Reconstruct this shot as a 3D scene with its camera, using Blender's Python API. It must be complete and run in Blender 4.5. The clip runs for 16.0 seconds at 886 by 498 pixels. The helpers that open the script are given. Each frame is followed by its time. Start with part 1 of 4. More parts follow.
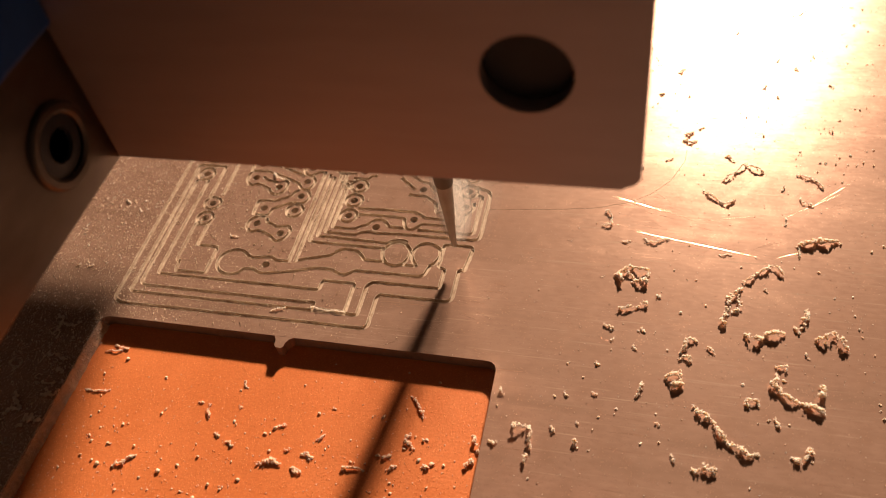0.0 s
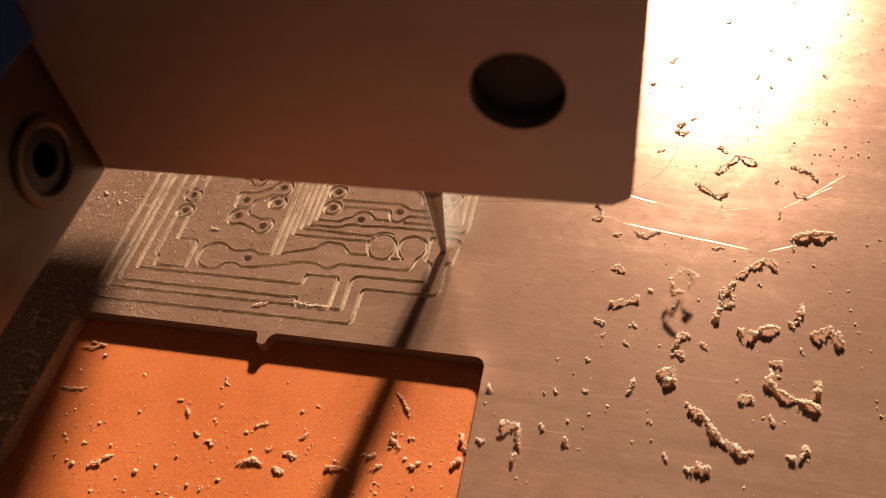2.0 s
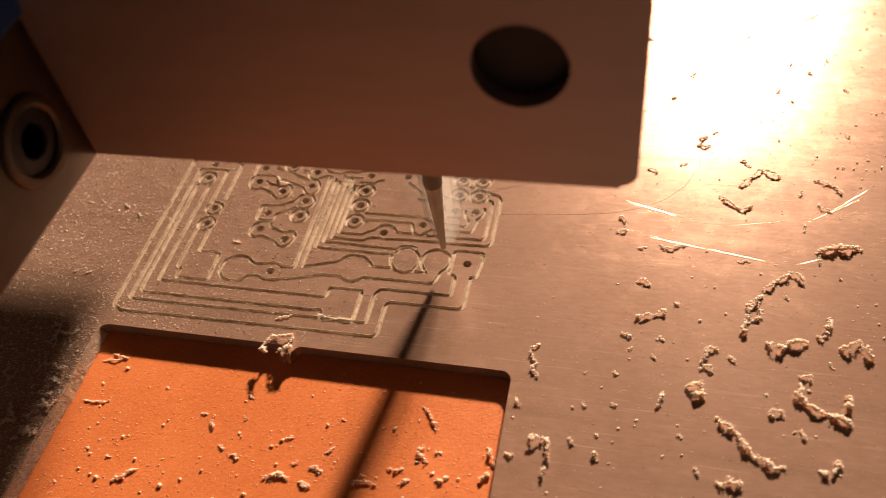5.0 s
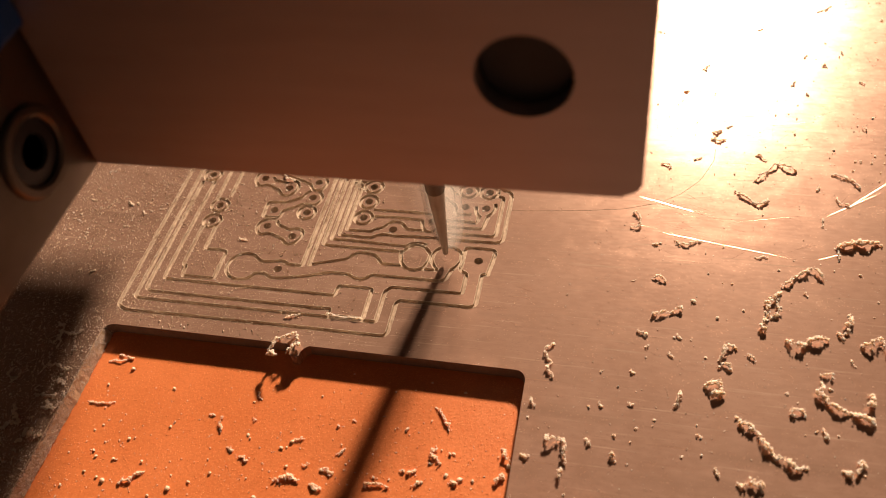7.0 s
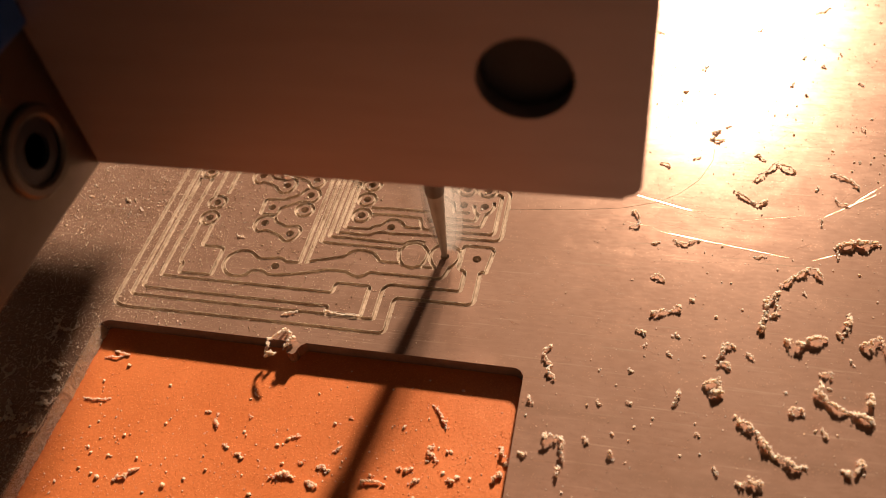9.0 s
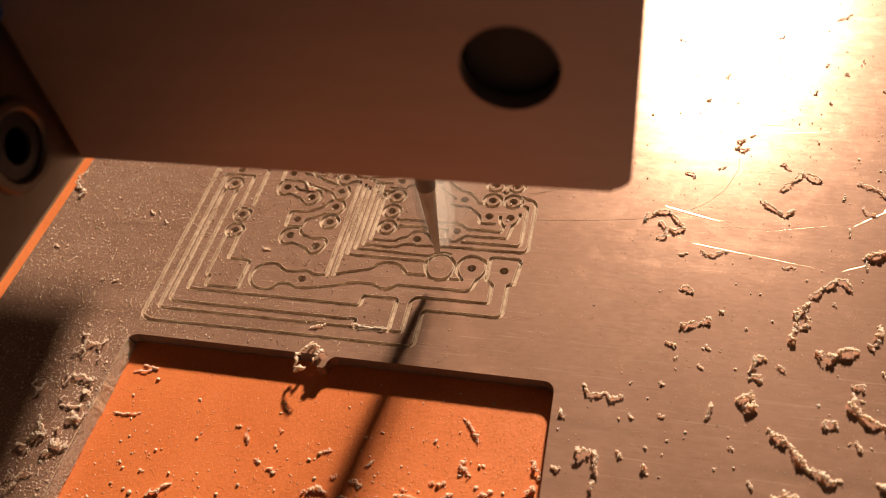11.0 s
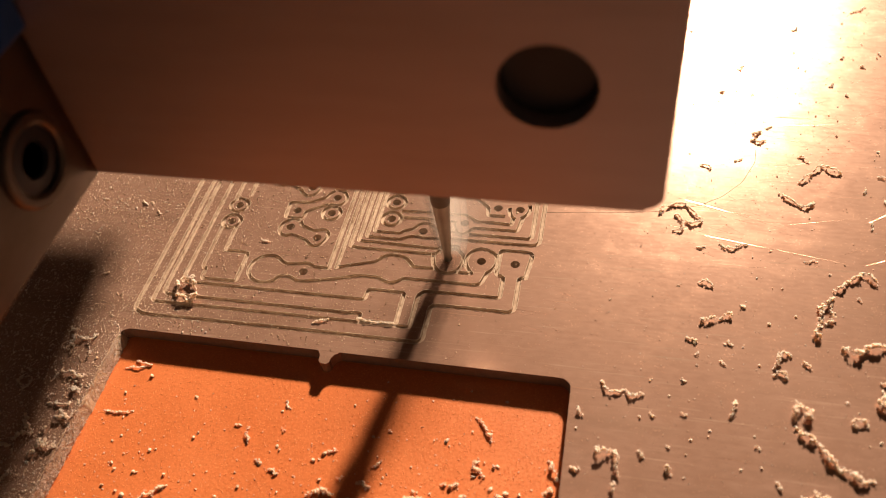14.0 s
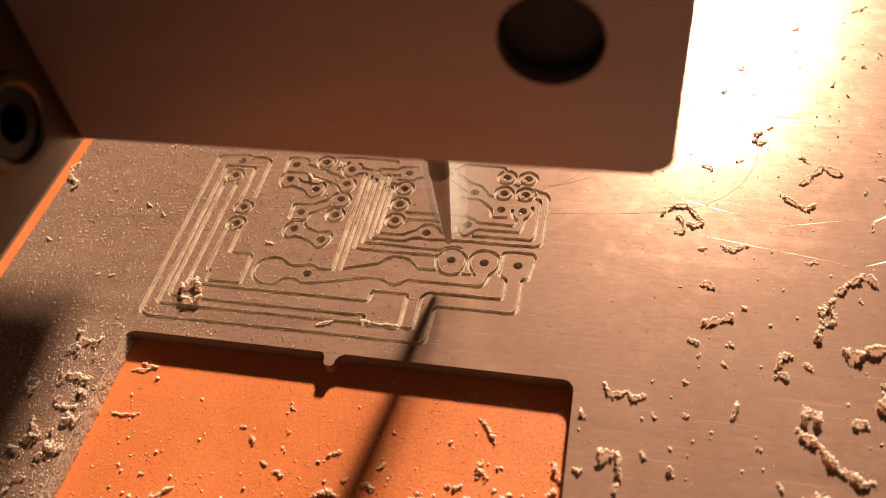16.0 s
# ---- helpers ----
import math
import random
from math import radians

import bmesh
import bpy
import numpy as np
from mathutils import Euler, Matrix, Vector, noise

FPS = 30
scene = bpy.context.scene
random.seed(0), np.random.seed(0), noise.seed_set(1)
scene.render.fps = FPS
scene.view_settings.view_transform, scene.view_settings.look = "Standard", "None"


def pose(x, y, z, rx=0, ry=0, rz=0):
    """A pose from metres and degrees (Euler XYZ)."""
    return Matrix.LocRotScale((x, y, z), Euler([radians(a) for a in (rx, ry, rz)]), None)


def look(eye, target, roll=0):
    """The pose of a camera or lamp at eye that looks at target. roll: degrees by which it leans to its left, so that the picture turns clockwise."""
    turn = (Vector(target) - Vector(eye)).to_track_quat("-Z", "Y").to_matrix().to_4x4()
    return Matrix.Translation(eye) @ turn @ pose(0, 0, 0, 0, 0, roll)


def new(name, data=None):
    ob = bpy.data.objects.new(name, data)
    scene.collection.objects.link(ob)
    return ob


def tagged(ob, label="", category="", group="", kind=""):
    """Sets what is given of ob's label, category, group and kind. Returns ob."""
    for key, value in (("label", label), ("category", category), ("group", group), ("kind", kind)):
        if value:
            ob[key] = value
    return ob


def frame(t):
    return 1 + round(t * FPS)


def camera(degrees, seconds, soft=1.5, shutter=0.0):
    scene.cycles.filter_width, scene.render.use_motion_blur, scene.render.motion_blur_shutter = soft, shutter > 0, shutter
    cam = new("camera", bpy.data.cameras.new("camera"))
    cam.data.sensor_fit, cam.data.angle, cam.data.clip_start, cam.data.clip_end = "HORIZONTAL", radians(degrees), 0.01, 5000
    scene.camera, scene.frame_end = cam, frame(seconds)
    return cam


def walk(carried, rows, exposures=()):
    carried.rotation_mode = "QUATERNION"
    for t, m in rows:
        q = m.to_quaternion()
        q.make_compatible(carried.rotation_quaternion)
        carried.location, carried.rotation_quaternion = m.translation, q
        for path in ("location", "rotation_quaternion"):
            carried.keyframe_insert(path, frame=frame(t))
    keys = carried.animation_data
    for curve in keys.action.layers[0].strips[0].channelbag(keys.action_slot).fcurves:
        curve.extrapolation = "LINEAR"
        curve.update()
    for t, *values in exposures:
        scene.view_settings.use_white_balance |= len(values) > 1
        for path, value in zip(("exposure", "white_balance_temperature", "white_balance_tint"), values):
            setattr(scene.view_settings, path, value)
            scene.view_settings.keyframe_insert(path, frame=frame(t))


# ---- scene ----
cam = camera(55.98, 16.0, soft=0.6, shutter=0.5)
K = 0.001  # all sizes below are in millimetres
# seconds, eye in mm, tilt, lean, heading in degrees
ROWS = [
    (0.0, 12.57, -2.32, 74.24, -49.15, -10.47, 20.24),
    (0.5, 12.50, -1.75, 73.94, -48.71, -10.26, 19.84),
    (1.0, 12.56, -1.50, 73.05, -49.43, -10.21, 19.84),
    (1.5, 12.29, -1.08, 72.95, -49.76, -9.98, 19.55),
    (2.0, 12.21, -0.77, 72.39, -49.78, -9.71, 19.19),
    (2.5, 12.15, -0.79, 72.36, -49.75, -9.58, 19.10),
    (3.0, 12.21, -1.10, 71.92, -49.34, -9.43, 18.95),
    (3.5, 12.46, -0.82, 72.41, -49.80, -9.84, 19.39),
    (4.0, 12.19, -0.84, 71.76, -49.77, -9.30, 18.79),
    (4.5, 12.14, -0.43, 72.32, -49.94, -9.41, 18.77),
    (5.0, 9.50, -1.34, 72.36, -48.76, -9.36, 18.87),
    (5.2, 8.30, -1.57, 72.18, -48.90, -9.86, 19.46),
    (7.5, 7.85, -0.32, 71.14, -48.96, -9.41, 18.65),
    (8.0, 7.74, -0.30, 70.96, -48.85, -9.16, 18.42),
    (8.5, 7.87, -0.94, 70.28, -48.64, -8.93, 18.47),
    (11.0, 5.11, -0.32, 71.74, -48.74, -9.59, 18.88),
    (11.5, 3.94, 0.55, 70.30, -48.53, -8.77, 17.75),
    (12.0, 3.82, 0.57, 70.48, -48.91, -8.83, 17.79),
    (12.5, 2.15, 0.33, 68.99, -48.69, -7.81, 16.78),
    (13.0, 1.34, 0.64, 68.18, -48.91, -7.67, 16.65),
    (13.5, 1.36, 0.26, 68.37, -48.66, -7.69, 16.71),
    (14.0, 1.65, 0.26, 68.09, -48.42, -7.78, 16.89),
    (14.5, 1.68, 0.02, 68.08, -48.21, -7.84, 17.04),
    (15.0, 1.67, 0.15, 68.34, -48.33, -7.90, 17.09),
    (15.5, 1.70, 0.12, 68.76, -48.43, -8.10, 17.22),
    (16.0, 1.44, 0.63, 69.14, -48.92, -8.10, 17.10),
]
walk(cam, [(t, pose(x * K, y * K, z * K, 90 + tilt, 0, head) @ pose(0, 0, 0, 0, 0, lean)) for t, x, y, z, tilt, lean, head in ROWS],
     exposures=[(0.0, -0.04), (3.0, -0.12), (5.0, -0.03), (8.0, -0.05), (11.0, -0.08), (12.5, -0.11), (14.0, 0.08), (16.0, 0.14)])
cam.data.dof.use_dof = True
cam.data.dof.focus_distance = 0.0900
cam.data.dof.aperture_fstop = 33.0

# ---- light ----
world = bpy.data.worlds.new("world")
scene.world = world
world.use_nodes = True
world.node_tree.nodes["Background"].inputs[0].default_value = (0.9, 0.55, 0.38, 1)
world.node_tree.nodes["Background"].inputs[1].default_value = 0.055

lamp_data = bpy.data.lights.new("work_lamp", "AREA")
lamp_data.shape, lamp_data.size, lamp_data.energy, lamp_data.color = "DISK", 0.05, 16.8, (1.0, 0.74, 0.52)
lamp = new("work_lamp", lamp_data)
lamp.matrix_world = look((0.088, 0.727, 0.368), (0.0, 0.06, 0.0))


# ---- materials ----
def material(name, rough=0.5, metal=0.0, colour=(0.5, 0.5, 0.5), second=None, scale=800.0, bump=0.0, stretch=(1, 1, 1), rough_var=0.1, detail_scale=None):
    """Two scales of noise between two colours, with grain in roughness and relief."""
    m = bpy.data.materials.new(name)
    m.use_nodes = True
    nt = m.node_tree
    b = nt.nodes["Principled BSDF"]
    co = nt.nodes.new("ShaderNodeTexCoord")
    mp = nt.nodes.new("ShaderNodeMapping")
    mp.inputs["Scale"].default_value = stretch
    nt.links.new(co.outputs["Object"], mp.inputs[0])
    fine = nt.nodes.new("ShaderNodeTexNoise")
    fine.inputs["Scale"].default_value, fine.inputs["Detail"].default_value = scale, 6
    wide = nt.nodes.new("ShaderNodeTexNoise")
    wide.inputs["Scale"].default_value, wide.inputs["Detail"].default_value = detail_scale or scale / 9, 3
    nt.links.new(mp.outputs[0], fine.inputs["Vector"])
    nt.links.new(co.outputs["Object"], wide.inputs["Vector"])
    add = nt.nodes.new("ShaderNodeMath")
    add.operation = "MULTIPLY_ADD"
    add.inputs[1].default_value = 0.5
    half = nt.nodes.new("ShaderNodeMath")
    half.operation = "MULTIPLY"
    half.inputs[1].default_value = 0.5
    nt.links.new(wide.outputs[0], half.inputs[0])
    nt.links.new(fine.outputs[0], add.inputs[0])
    nt.links.new(half.outputs[0], add.inputs[2])
    ramp = nt.nodes.new("ShaderNodeValToRGB")
    ramp.color_ramp.elements[0].position, ramp.color_ramp.elements[1].position = 0.33, 0.67
    ramp.color_ramp.elements[0].color = (*(second or [c * 0.75 for c in colour]), 1)
    ramp.color_ramp.elements[1].color = (*colour, 1)
    nt.links.new(add.outputs[0], ramp.inputs[0])
    nt.links.new(ramp.outputs[0], b.inputs["Base Color"])
    rr = nt.nodes.new("ShaderNodeMapRange")
    rr.inputs["To Min"].default_value, rr.inputs["To Max"].default_value = max(rough - rough_var, 0.02), min(rough + rough_var, 1)
    nt.links.new(add.outputs[0], rr.inputs["Value"])
    nt.links.new(rr.outputs[0], b.inputs["Roughness"])
    b.inputs["Metallic"].default_value = metal
    if bump:
        bp = nt.nodes.new("ShaderNodeBump")
        bp.inputs["Strength"].default_value, bp.inputs["Distance"].default_value = 1.0, bump * K
        nt.links.new(fine.outputs[0], bp.inputs["Height"])
        nt.links.new(bp.outputs[0], b.inputs["Normal"])
    return m


COPPER = material("copper_foil", 0.207, 0.5, (0.61, 0.39, 0.302), (0.50, 0.305, 0.23), 1500, 0.0006, (0.5, 1.8, 1), 0.03, 70)


def wear(m):
    """Fine crossing scratches and dull specks on the foil."""
    nt = m.node_tree
    b = nt.nodes["Principled BSDF"]
    co = nt.nodes.new("ShaderNodeTexCoord")
    colour, rough = b.inputs["Base Color"].links[0].from_socket, b.inputs["Roughness"].links[0].from_socket
    for turn, scale, lo, hi, tone, change in ((18, (90, 3200, 1), 0.62, 0.72, (0.80, 0.56, 0.44, 1), -0.06), (-35, (70, 2600, 1), 0.66, 0.74, (0.80, 0.56, 0.44, 1), -0.06), (75, (110, 2400, 1), 0.67, 0.76, (0.34, 0.19, 0.13, 1), 0.08),
                                              (0, (3800, 3800, 1), 0.60, 0.74, (0.30, 0.17, 0.12, 1), 0.12), (0, (420, 420, 1), 0.5, 0.8, (0.42, 0.25, 0.18, 1), 0.06), (84, (45, 380, 1), 0.52, 0.78, (0.36, 0.22, 0.16, 1), 0.07)):
        mp = nt.nodes.new("ShaderNodeMapping")
        mp.inputs["Rotation"].default_value = (0, 0, radians(turn))
        mp.inputs["Scale"].default_value = scale
        no = nt.nodes.new("ShaderNodeTexNoise")
        no.inputs["Scale"].default_value, no.inputs["Detail"].default_value = 1.0, 2.0
        mr = nt.nodes.new("ShaderNodeMapRange")
        mr.inputs["From Min"].default_value, mr.inputs["From Max"].default_value = lo, hi
        mr.inputs["To Max"].default_value = 0.8
        nt.links.new(co.outputs["Object"], mp.inputs[0])
        nt.links.new(mp.outputs[0], no.inputs["Vector"])
        nt.links.new(no.outputs[0], mr.inputs["Value"])
        mix = nt.nodes.new("ShaderNodeMix")
        mix.data_type = "RGBA"
        mix.inputs[7].default_value = tone
        nt.links.new(mr.outputs[0], mix.inputs[0])
        nt.links.new(colour, mix.inputs[6])
        colour = mix.outputs[2]
        ad = nt.nodes.new("ShaderNodeMath")
        ad.operation = "MULTIPLY_ADD"
        ad.inputs[1].default_value = change
        nt.links.new(mr.outputs[0], ad.inputs[0])
        nt.links.new(rough, ad.inputs[2])
        rough = ad.outputs[0]
    nt.links.new(colour, b.inputs["Base Color"])
    nt.links.new(rough, b.inputs["Roughness"])


wear(COPPER)
SCRATCH = material("bare_scratched_copper", 0.2, 1.0, (0.97, 0.66, 0.50), (0.9, 0.55, 0.4), 900)
LAMINATE = material("glass_laminate", 0.8, 0.0, (0.63, 0.51, 0.40), (0.28, 0.18, 0.115), 2500, 0.03)
ORANGE = material("orange_plastic", 0.38, 0.0, (0.78, 0.245, 0.085), (0.60, 0.17, 0.052), 4200, 0.025, detail_scale=120)
BEIGE = material("pale_wood", 0.7, 0.0, (0.55, 0.44, 0.30), (0.40, 0.31, 0.2), 700, 0.02)
DUST = material("pale_swarf", 0.85, 0.0, (0.80, 0.65, 0.54), (0.62, 0.47, 0.37), 3000, 0.05)
# loose fibres let light through
# pale swarf with the orange floor's bounced light mixed into its colour
SALMON = material("orange_bounce_swarf", 0.85, 0.0, (0.92, 0.64, 0.50), (0.80, 0.48, 0.34), 3000, 0.05)
for m in (DUST, SALMON):
    fibre = m.node_tree.nodes["Principled BSDF"]
    fibre.inputs["Subsurface Weight"].default_value = 0.9
    fibre.inputs["Subsurface Radius"].default_value = (1.0, 0.8, 0.65)
    fibre.inputs["Subsurface Scale"].default_value = 0.0007
TORN = material("torn_laminate", 0.85, 0.0, (0.66, 0.47, 0.32), (0.40, 0.26, 0.16), 2200, 0.08)
SPECK = material("orange_dust", 0.7, 0.0, (0.98, 0.46, 0.19), (0.84, 0.30, 0.09), 3000)
GRAIN = material("pale_dust", 0.9, 0.0, (0.76, 0.60, 0.46), (0.54, 0.40, 0.29), 3000)
# milled laminate edge, its dark tone also holding the window wall's shade
EDGE = material("shaded_milled_edge", 0.6, 0.0, (0.26, 0.19, 0.16), (0.17, 0.12, 0.10), 2500, 0.03)
BURR = material("laminate_burr", 0.8, 0.0, (0.82, 0.72, 0.59), (0.55, 0.44, 0.33), 4000, 0.02)
# see-through sheet that paints the pale blur and haze round the bit
SPIN = material("spin_haze", 0.6, 0.0, (0.8, 0.72, 0.6), (0.7, 0.62, 0.5), 900)
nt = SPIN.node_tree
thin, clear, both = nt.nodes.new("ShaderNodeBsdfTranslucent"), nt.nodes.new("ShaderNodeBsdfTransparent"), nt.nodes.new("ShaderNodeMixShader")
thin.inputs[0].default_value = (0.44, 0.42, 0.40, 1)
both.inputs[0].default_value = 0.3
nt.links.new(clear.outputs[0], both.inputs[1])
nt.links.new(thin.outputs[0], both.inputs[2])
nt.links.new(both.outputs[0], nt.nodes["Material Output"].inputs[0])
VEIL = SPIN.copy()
VEIL.name = "bit_haze"
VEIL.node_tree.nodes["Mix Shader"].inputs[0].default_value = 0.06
# the bracket's metal, with shade put into the flange's and boss's darker colour
SIDE = material("shaded_side_metal", 0.38, 1.0, (0.12, 0.10, 0.085), (0.08, 0.065, 0.055), 300, 0.0, (0.3, 1, 2), 0.06)
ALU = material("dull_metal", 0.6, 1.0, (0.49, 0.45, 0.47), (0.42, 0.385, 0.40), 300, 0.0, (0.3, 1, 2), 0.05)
STEEL = material("bit_steel", 0.42, 0.6, (0.48, 0.42, 0.36), (0.32, 0.27, 0.22), 1500, 0.005, (1, 1, 0.2))
DARK = material("black_motor_case", 0.5, 0.3, (0.03, 0.03, 0.035), (0.015, 0.015, 0.02), 400)
COLLAR = material("brown_collar", 0.5, 0.3, (0.16, 0.12, 0.09), (0.1, 0.075, 0.055), 500)
BLUE = material("blue_anodised", 0.35, 0.6, (0.03, 0.12, 0.45), (0.02, 0.08, 0.3), 400)
BENCH = material("dark_bench", 0.6, 0.0, (0.10, 0.07, 0.05), (0.06, 0.04, 0.03), 30)
ROOM = material("room_paint", 0.9, 0.0, (0.16, 0.13, 0.11), (0.12, 0.095, 0.08), 6)


# ---- mesh helpers ----
def part(name, bm, mat, parent=None, label="", smooth=None):
    """One mesh object out of a bmesh in millimetres."""
    bmesh.ops.transform(bm, matrix=Matrix.Scale(K, 4), verts=bm.verts)
    bmesh.ops.recalc_face_normals(bm, faces=bm.faces)
    me = bpy.data.meshes.new(name)
    bm.to_mesh(me)
    bm.free()
    for m in (mat if isinstance(mat, (list, tuple)) else [mat]):
        me.materials.append(m)
    if smooth is not None:
        me.shade_smooth()
        if smooth:
            me.set_sharp_from_angle(angle=radians(smooth))
    ob = new(name, me)
    ob.parent = parent
    if label:
        ob["label"] = label
    return ob


def box(bm, x0, x1, y0, y1, z0, z1, bevel=0.0, seg=2):
    got = bmesh.ops.create_cube(bm, size=1, matrix=Matrix.Translation(((x0 + x1) / 2, (y0 + y1) / 2, (z0 + z1) / 2)) @ Matrix.Diagonal((x1 - x0, y1 - y0, z1 - z0, 1)))
    if bevel:
        edges = {e for v in got["verts"] for e in v.link_edges}
        bmesh.ops.bevel(bm, geom=list(edges), offset=bevel, segments=seg, profile=0.5, affect="EDGES")
    return bm


def lathe(bm, profile, n=32, m=None):
    """A turned body from (radius, height) pairs about z."""
    m = m or Matrix()
    rings = [[bm.verts.new(m @ Vector((r * math.cos(2 * math.pi * i / n), r * math.sin(2 * math.pi * i / n), z))) for i in range(n)] for r, z in profile]
    for a, b in zip(rings, rings[1:]):
        for i in range(n):
            bm.faces.new((a[i], a[(i + 1) % n], b[(i + 1) % n], b[i]))
    bm.faces.new(rings[0][::-1])
    bm.faces.new(rings[-1])
    return bm


def prism(bm, outline, z0, z1, mat=0):
    lo = [bm.verts.new((x, y, z0)) for x, y in outline]
    hi = [bm.verts.new((x, y, z1)) for x, y in outline]
    n = len(lo)
    faces = [bm.faces.new(lo[::-1]), bm.faces.new(hi)]
    faces += [bm.faces.new((lo[i], lo[(i + 1) % n], hi[(i + 1) % n], hi[i])) for i in range(n)]
    for f in faces:
        f.material_index = mat
    return bm


def rounded(x0, x1, y0, y1, r, n=6):
    out = []
    for cx, cy, a in ((x1 - r, y1 - r, 0), (x0 + r, y1 - r, 90), (x0 + r, y0 + r, 180), (x1 - r, y0 + r, 270)):
        out += [(cx + r * math.cos(radians(a + 90 * i / n)), cy + r * math.sin(radians(a + 90 * i / n))) for i in range(n + 1)]
    return out


# ---- the copper board, cut through and engraved ----
cutter = bmesh.new()
rng = random.Random(7)


runs = []


def eased(pts):
    """The run with its corners cut a little."""
    out = [pts[0]]
    for a, b, c in zip(pts, pts[1:], pts[2:]):
        for q in (a, c):
            d = q - b
            out.append(b + d * min(0.25, 0.16 / max(d.length, 0.01)))
    return out + [pts[-1]]


def cut_line(pts, top=0.215, low=0.15, depth=0.235):
    """An engraved channel with sloping sides along a run of points."""
    pts = eased(eased([Vector(p) for p in pts]))
    depth += rng.uniform(-0.012, 0.012)
    first, last = (pts[0] - pts[1]).normalized(), (pts[-1] - pts[-2]).normalized()
    pts[0], pts[-1] = pts[0] + first * 0.12, pts[-1] + last * 0.12
    sides = []
    for i, p in enumerate(pts):
        a = (p - pts[i - 1]).normalized() if i else (pts[1] - p).normalized()
        b = (pts[i + 1] - p).normalized() if i + 1 < len(pts) else a
        na, nb = Vector((-a.y, a.x)), Vector((-b.y, b.x))
        n = na + nb
        n = n.normalized() if n.length > 0.1 else na
        sides.append((p, n / max(n.dot(na), 0.45)))
    lift = 0.06 + rng.uniform(0, 0.02)
    if top > 0.1:
        runs.append((pts, top))
    w = top + (top - low) * lift / depth
    ring = [[cutter.verts.new((*(p + n * s), z)) for s, z in ((-low, -depth), (low, -depth), (w, lift), (-w, lift))] for p, n in sides]
    faces = [cutter.faces.new(ring[0][::-1]), cutter.faces.new(ring[-1])]
    for a, b in zip(ring, ring[1:]):
        faces += [cutter.faces.new((a[i], a[(i + 1) % 4], b[(i + 1) % 4], b[i])) for i in range(4)]
    for f in faces:
        f.material_index = 1


def cut_ring(x, y, r, gaps=()):
    """A round isolation channel about a pad, left open where a track leaves it."""
    run = []
    for i in range(26):
        a = 15 * i
        if any(abs((a - g + 180) % 360 - 180) < 32 for g in gaps):
            if len(run) > 2:
                cut_line(run)
            run = []
        else:
            run.append((x + r * math.cos(radians(a)), y + r * math.sin(radians(a))))
    if len(run) > 2:
        cut_line(run)


cut_line([(-40.3,69.8), (-40.7,70.3), (-41.4,70.6), (-43.1,70.6), (-43.8,71.0), (-44.6,71.0), (-45.1,70.8), (-46.7,70.6), (-47.4,70.2), (-47.4,46.5), (-47.3,46.0), (-46.5,45.5), (-45.3,45.4), (-40.4,45.5), (-27.1,45.6), (-23.6,45.6), (-18.3,45.6), (-16.2,45.6), (-15.7,46.0), (-15.7,50.0), (-15.4,50.4), (-8.1,50.4), (-7.6,50.4), (-7.1,50.8), (-7.1,54.4), (-7.1,55.0), (-6.5,55.0)])
cut_line([(-6.5,55.0), (-6.1,58.2), (-6.4,58.6), (-9.4,58.6), (-9.6,58.3), (-9.6,55.2), (-8.8,54.9), (-8.8,52.1), (-16.4,52.1), (-16.9,51.9), (-17.3,51.4), (-17.3,47.3), (-18.8,47.3), (-24.0,47.3), (-41.1,47.2), (-45.4,47.2), (-45.9,47.4), (-45.9,67.2), (-45.9,68.8), (-42.0,68.8), (-42.0,62.9)])
cut_line([(-43.5,66.0), (-43.6,54.0), (-43.6,50.3), (-42.3,50.2), (-24.8,50.2), (-22.8,50.2), (-22.7,51.6), (-18.8,51.6), (-18.8,47.5), (-22.8,47.5), (-22.7,48.4), (-24.3,48.3), (-41.6,48.3), (-44.5,48.3), (-45.1,48.7), (-45.1,65.9)])
cut_line([(-42.1,58.6), (-42.1,52.6), (-41.6,52.2), (-41.6,50.9), (-40.9,50.9), (-37.6,50.9), (-37.6,54.9), (-38.0,55.1), (-40.4,55.1), (-40.4,58.6)])
cut_line([(-40.4,69.8), (-40.4,63.7)])
cut_line([(-36.7,53.0), (-36.5,54.0), (-35.9,54.6), (-35.0,55.0), (-33.9,54.8), (-33.2,54.2), (-32.6,54.0), (-31.4,54.1), (-30.8,54.3), (-30.1,54.3), (-29.5,53.9), (-27.8,53.9), (-27.8,69.0)])
cut_line([(-36.7,53.0), (-36.6,52.2), (-36.0,51.5), (-35.0,51.1), (-34.0,51.2), (-33.3,51.6), (-33.0,52.2), (-31.8,52.3), (-31.0,51.8), (-30.0,51.8), (-26.7,52.5), (-24.3,53.3), (-22.1,53.3), (-21.4,52.9), (-20.5,52.7), (-19.7,53.1), (-19.4,53.5), (-15.6,53.5), (-11.6,53.5), (-11.0,53.8), (-10.8,54.5), (-10.6,55.3)])
cut_line([(-10.6,55.3), (-10.1,55.7), (-9.7,56.7), (-9.9,57.8), (-10.8,58.4), (-11.7,58.6), (-12.6,58.2), (-13.1,57.3), (-13.1,56.3), (-12.6,55.4), (-12.1,55.0), (-13.9,55.0)])
cut_line([(-27.1,54.1), (-25.9,54.5), (-22.9,55.4), (-22.4,56.0), (-21.8,56.5), (-20.9,56.6), (-19.8,56.4), (-19.0,55.7), (-18.7,55.2), (-16.4,55.2)])
cut_line([(-27.0,54.1), (-27.0,68.6)])
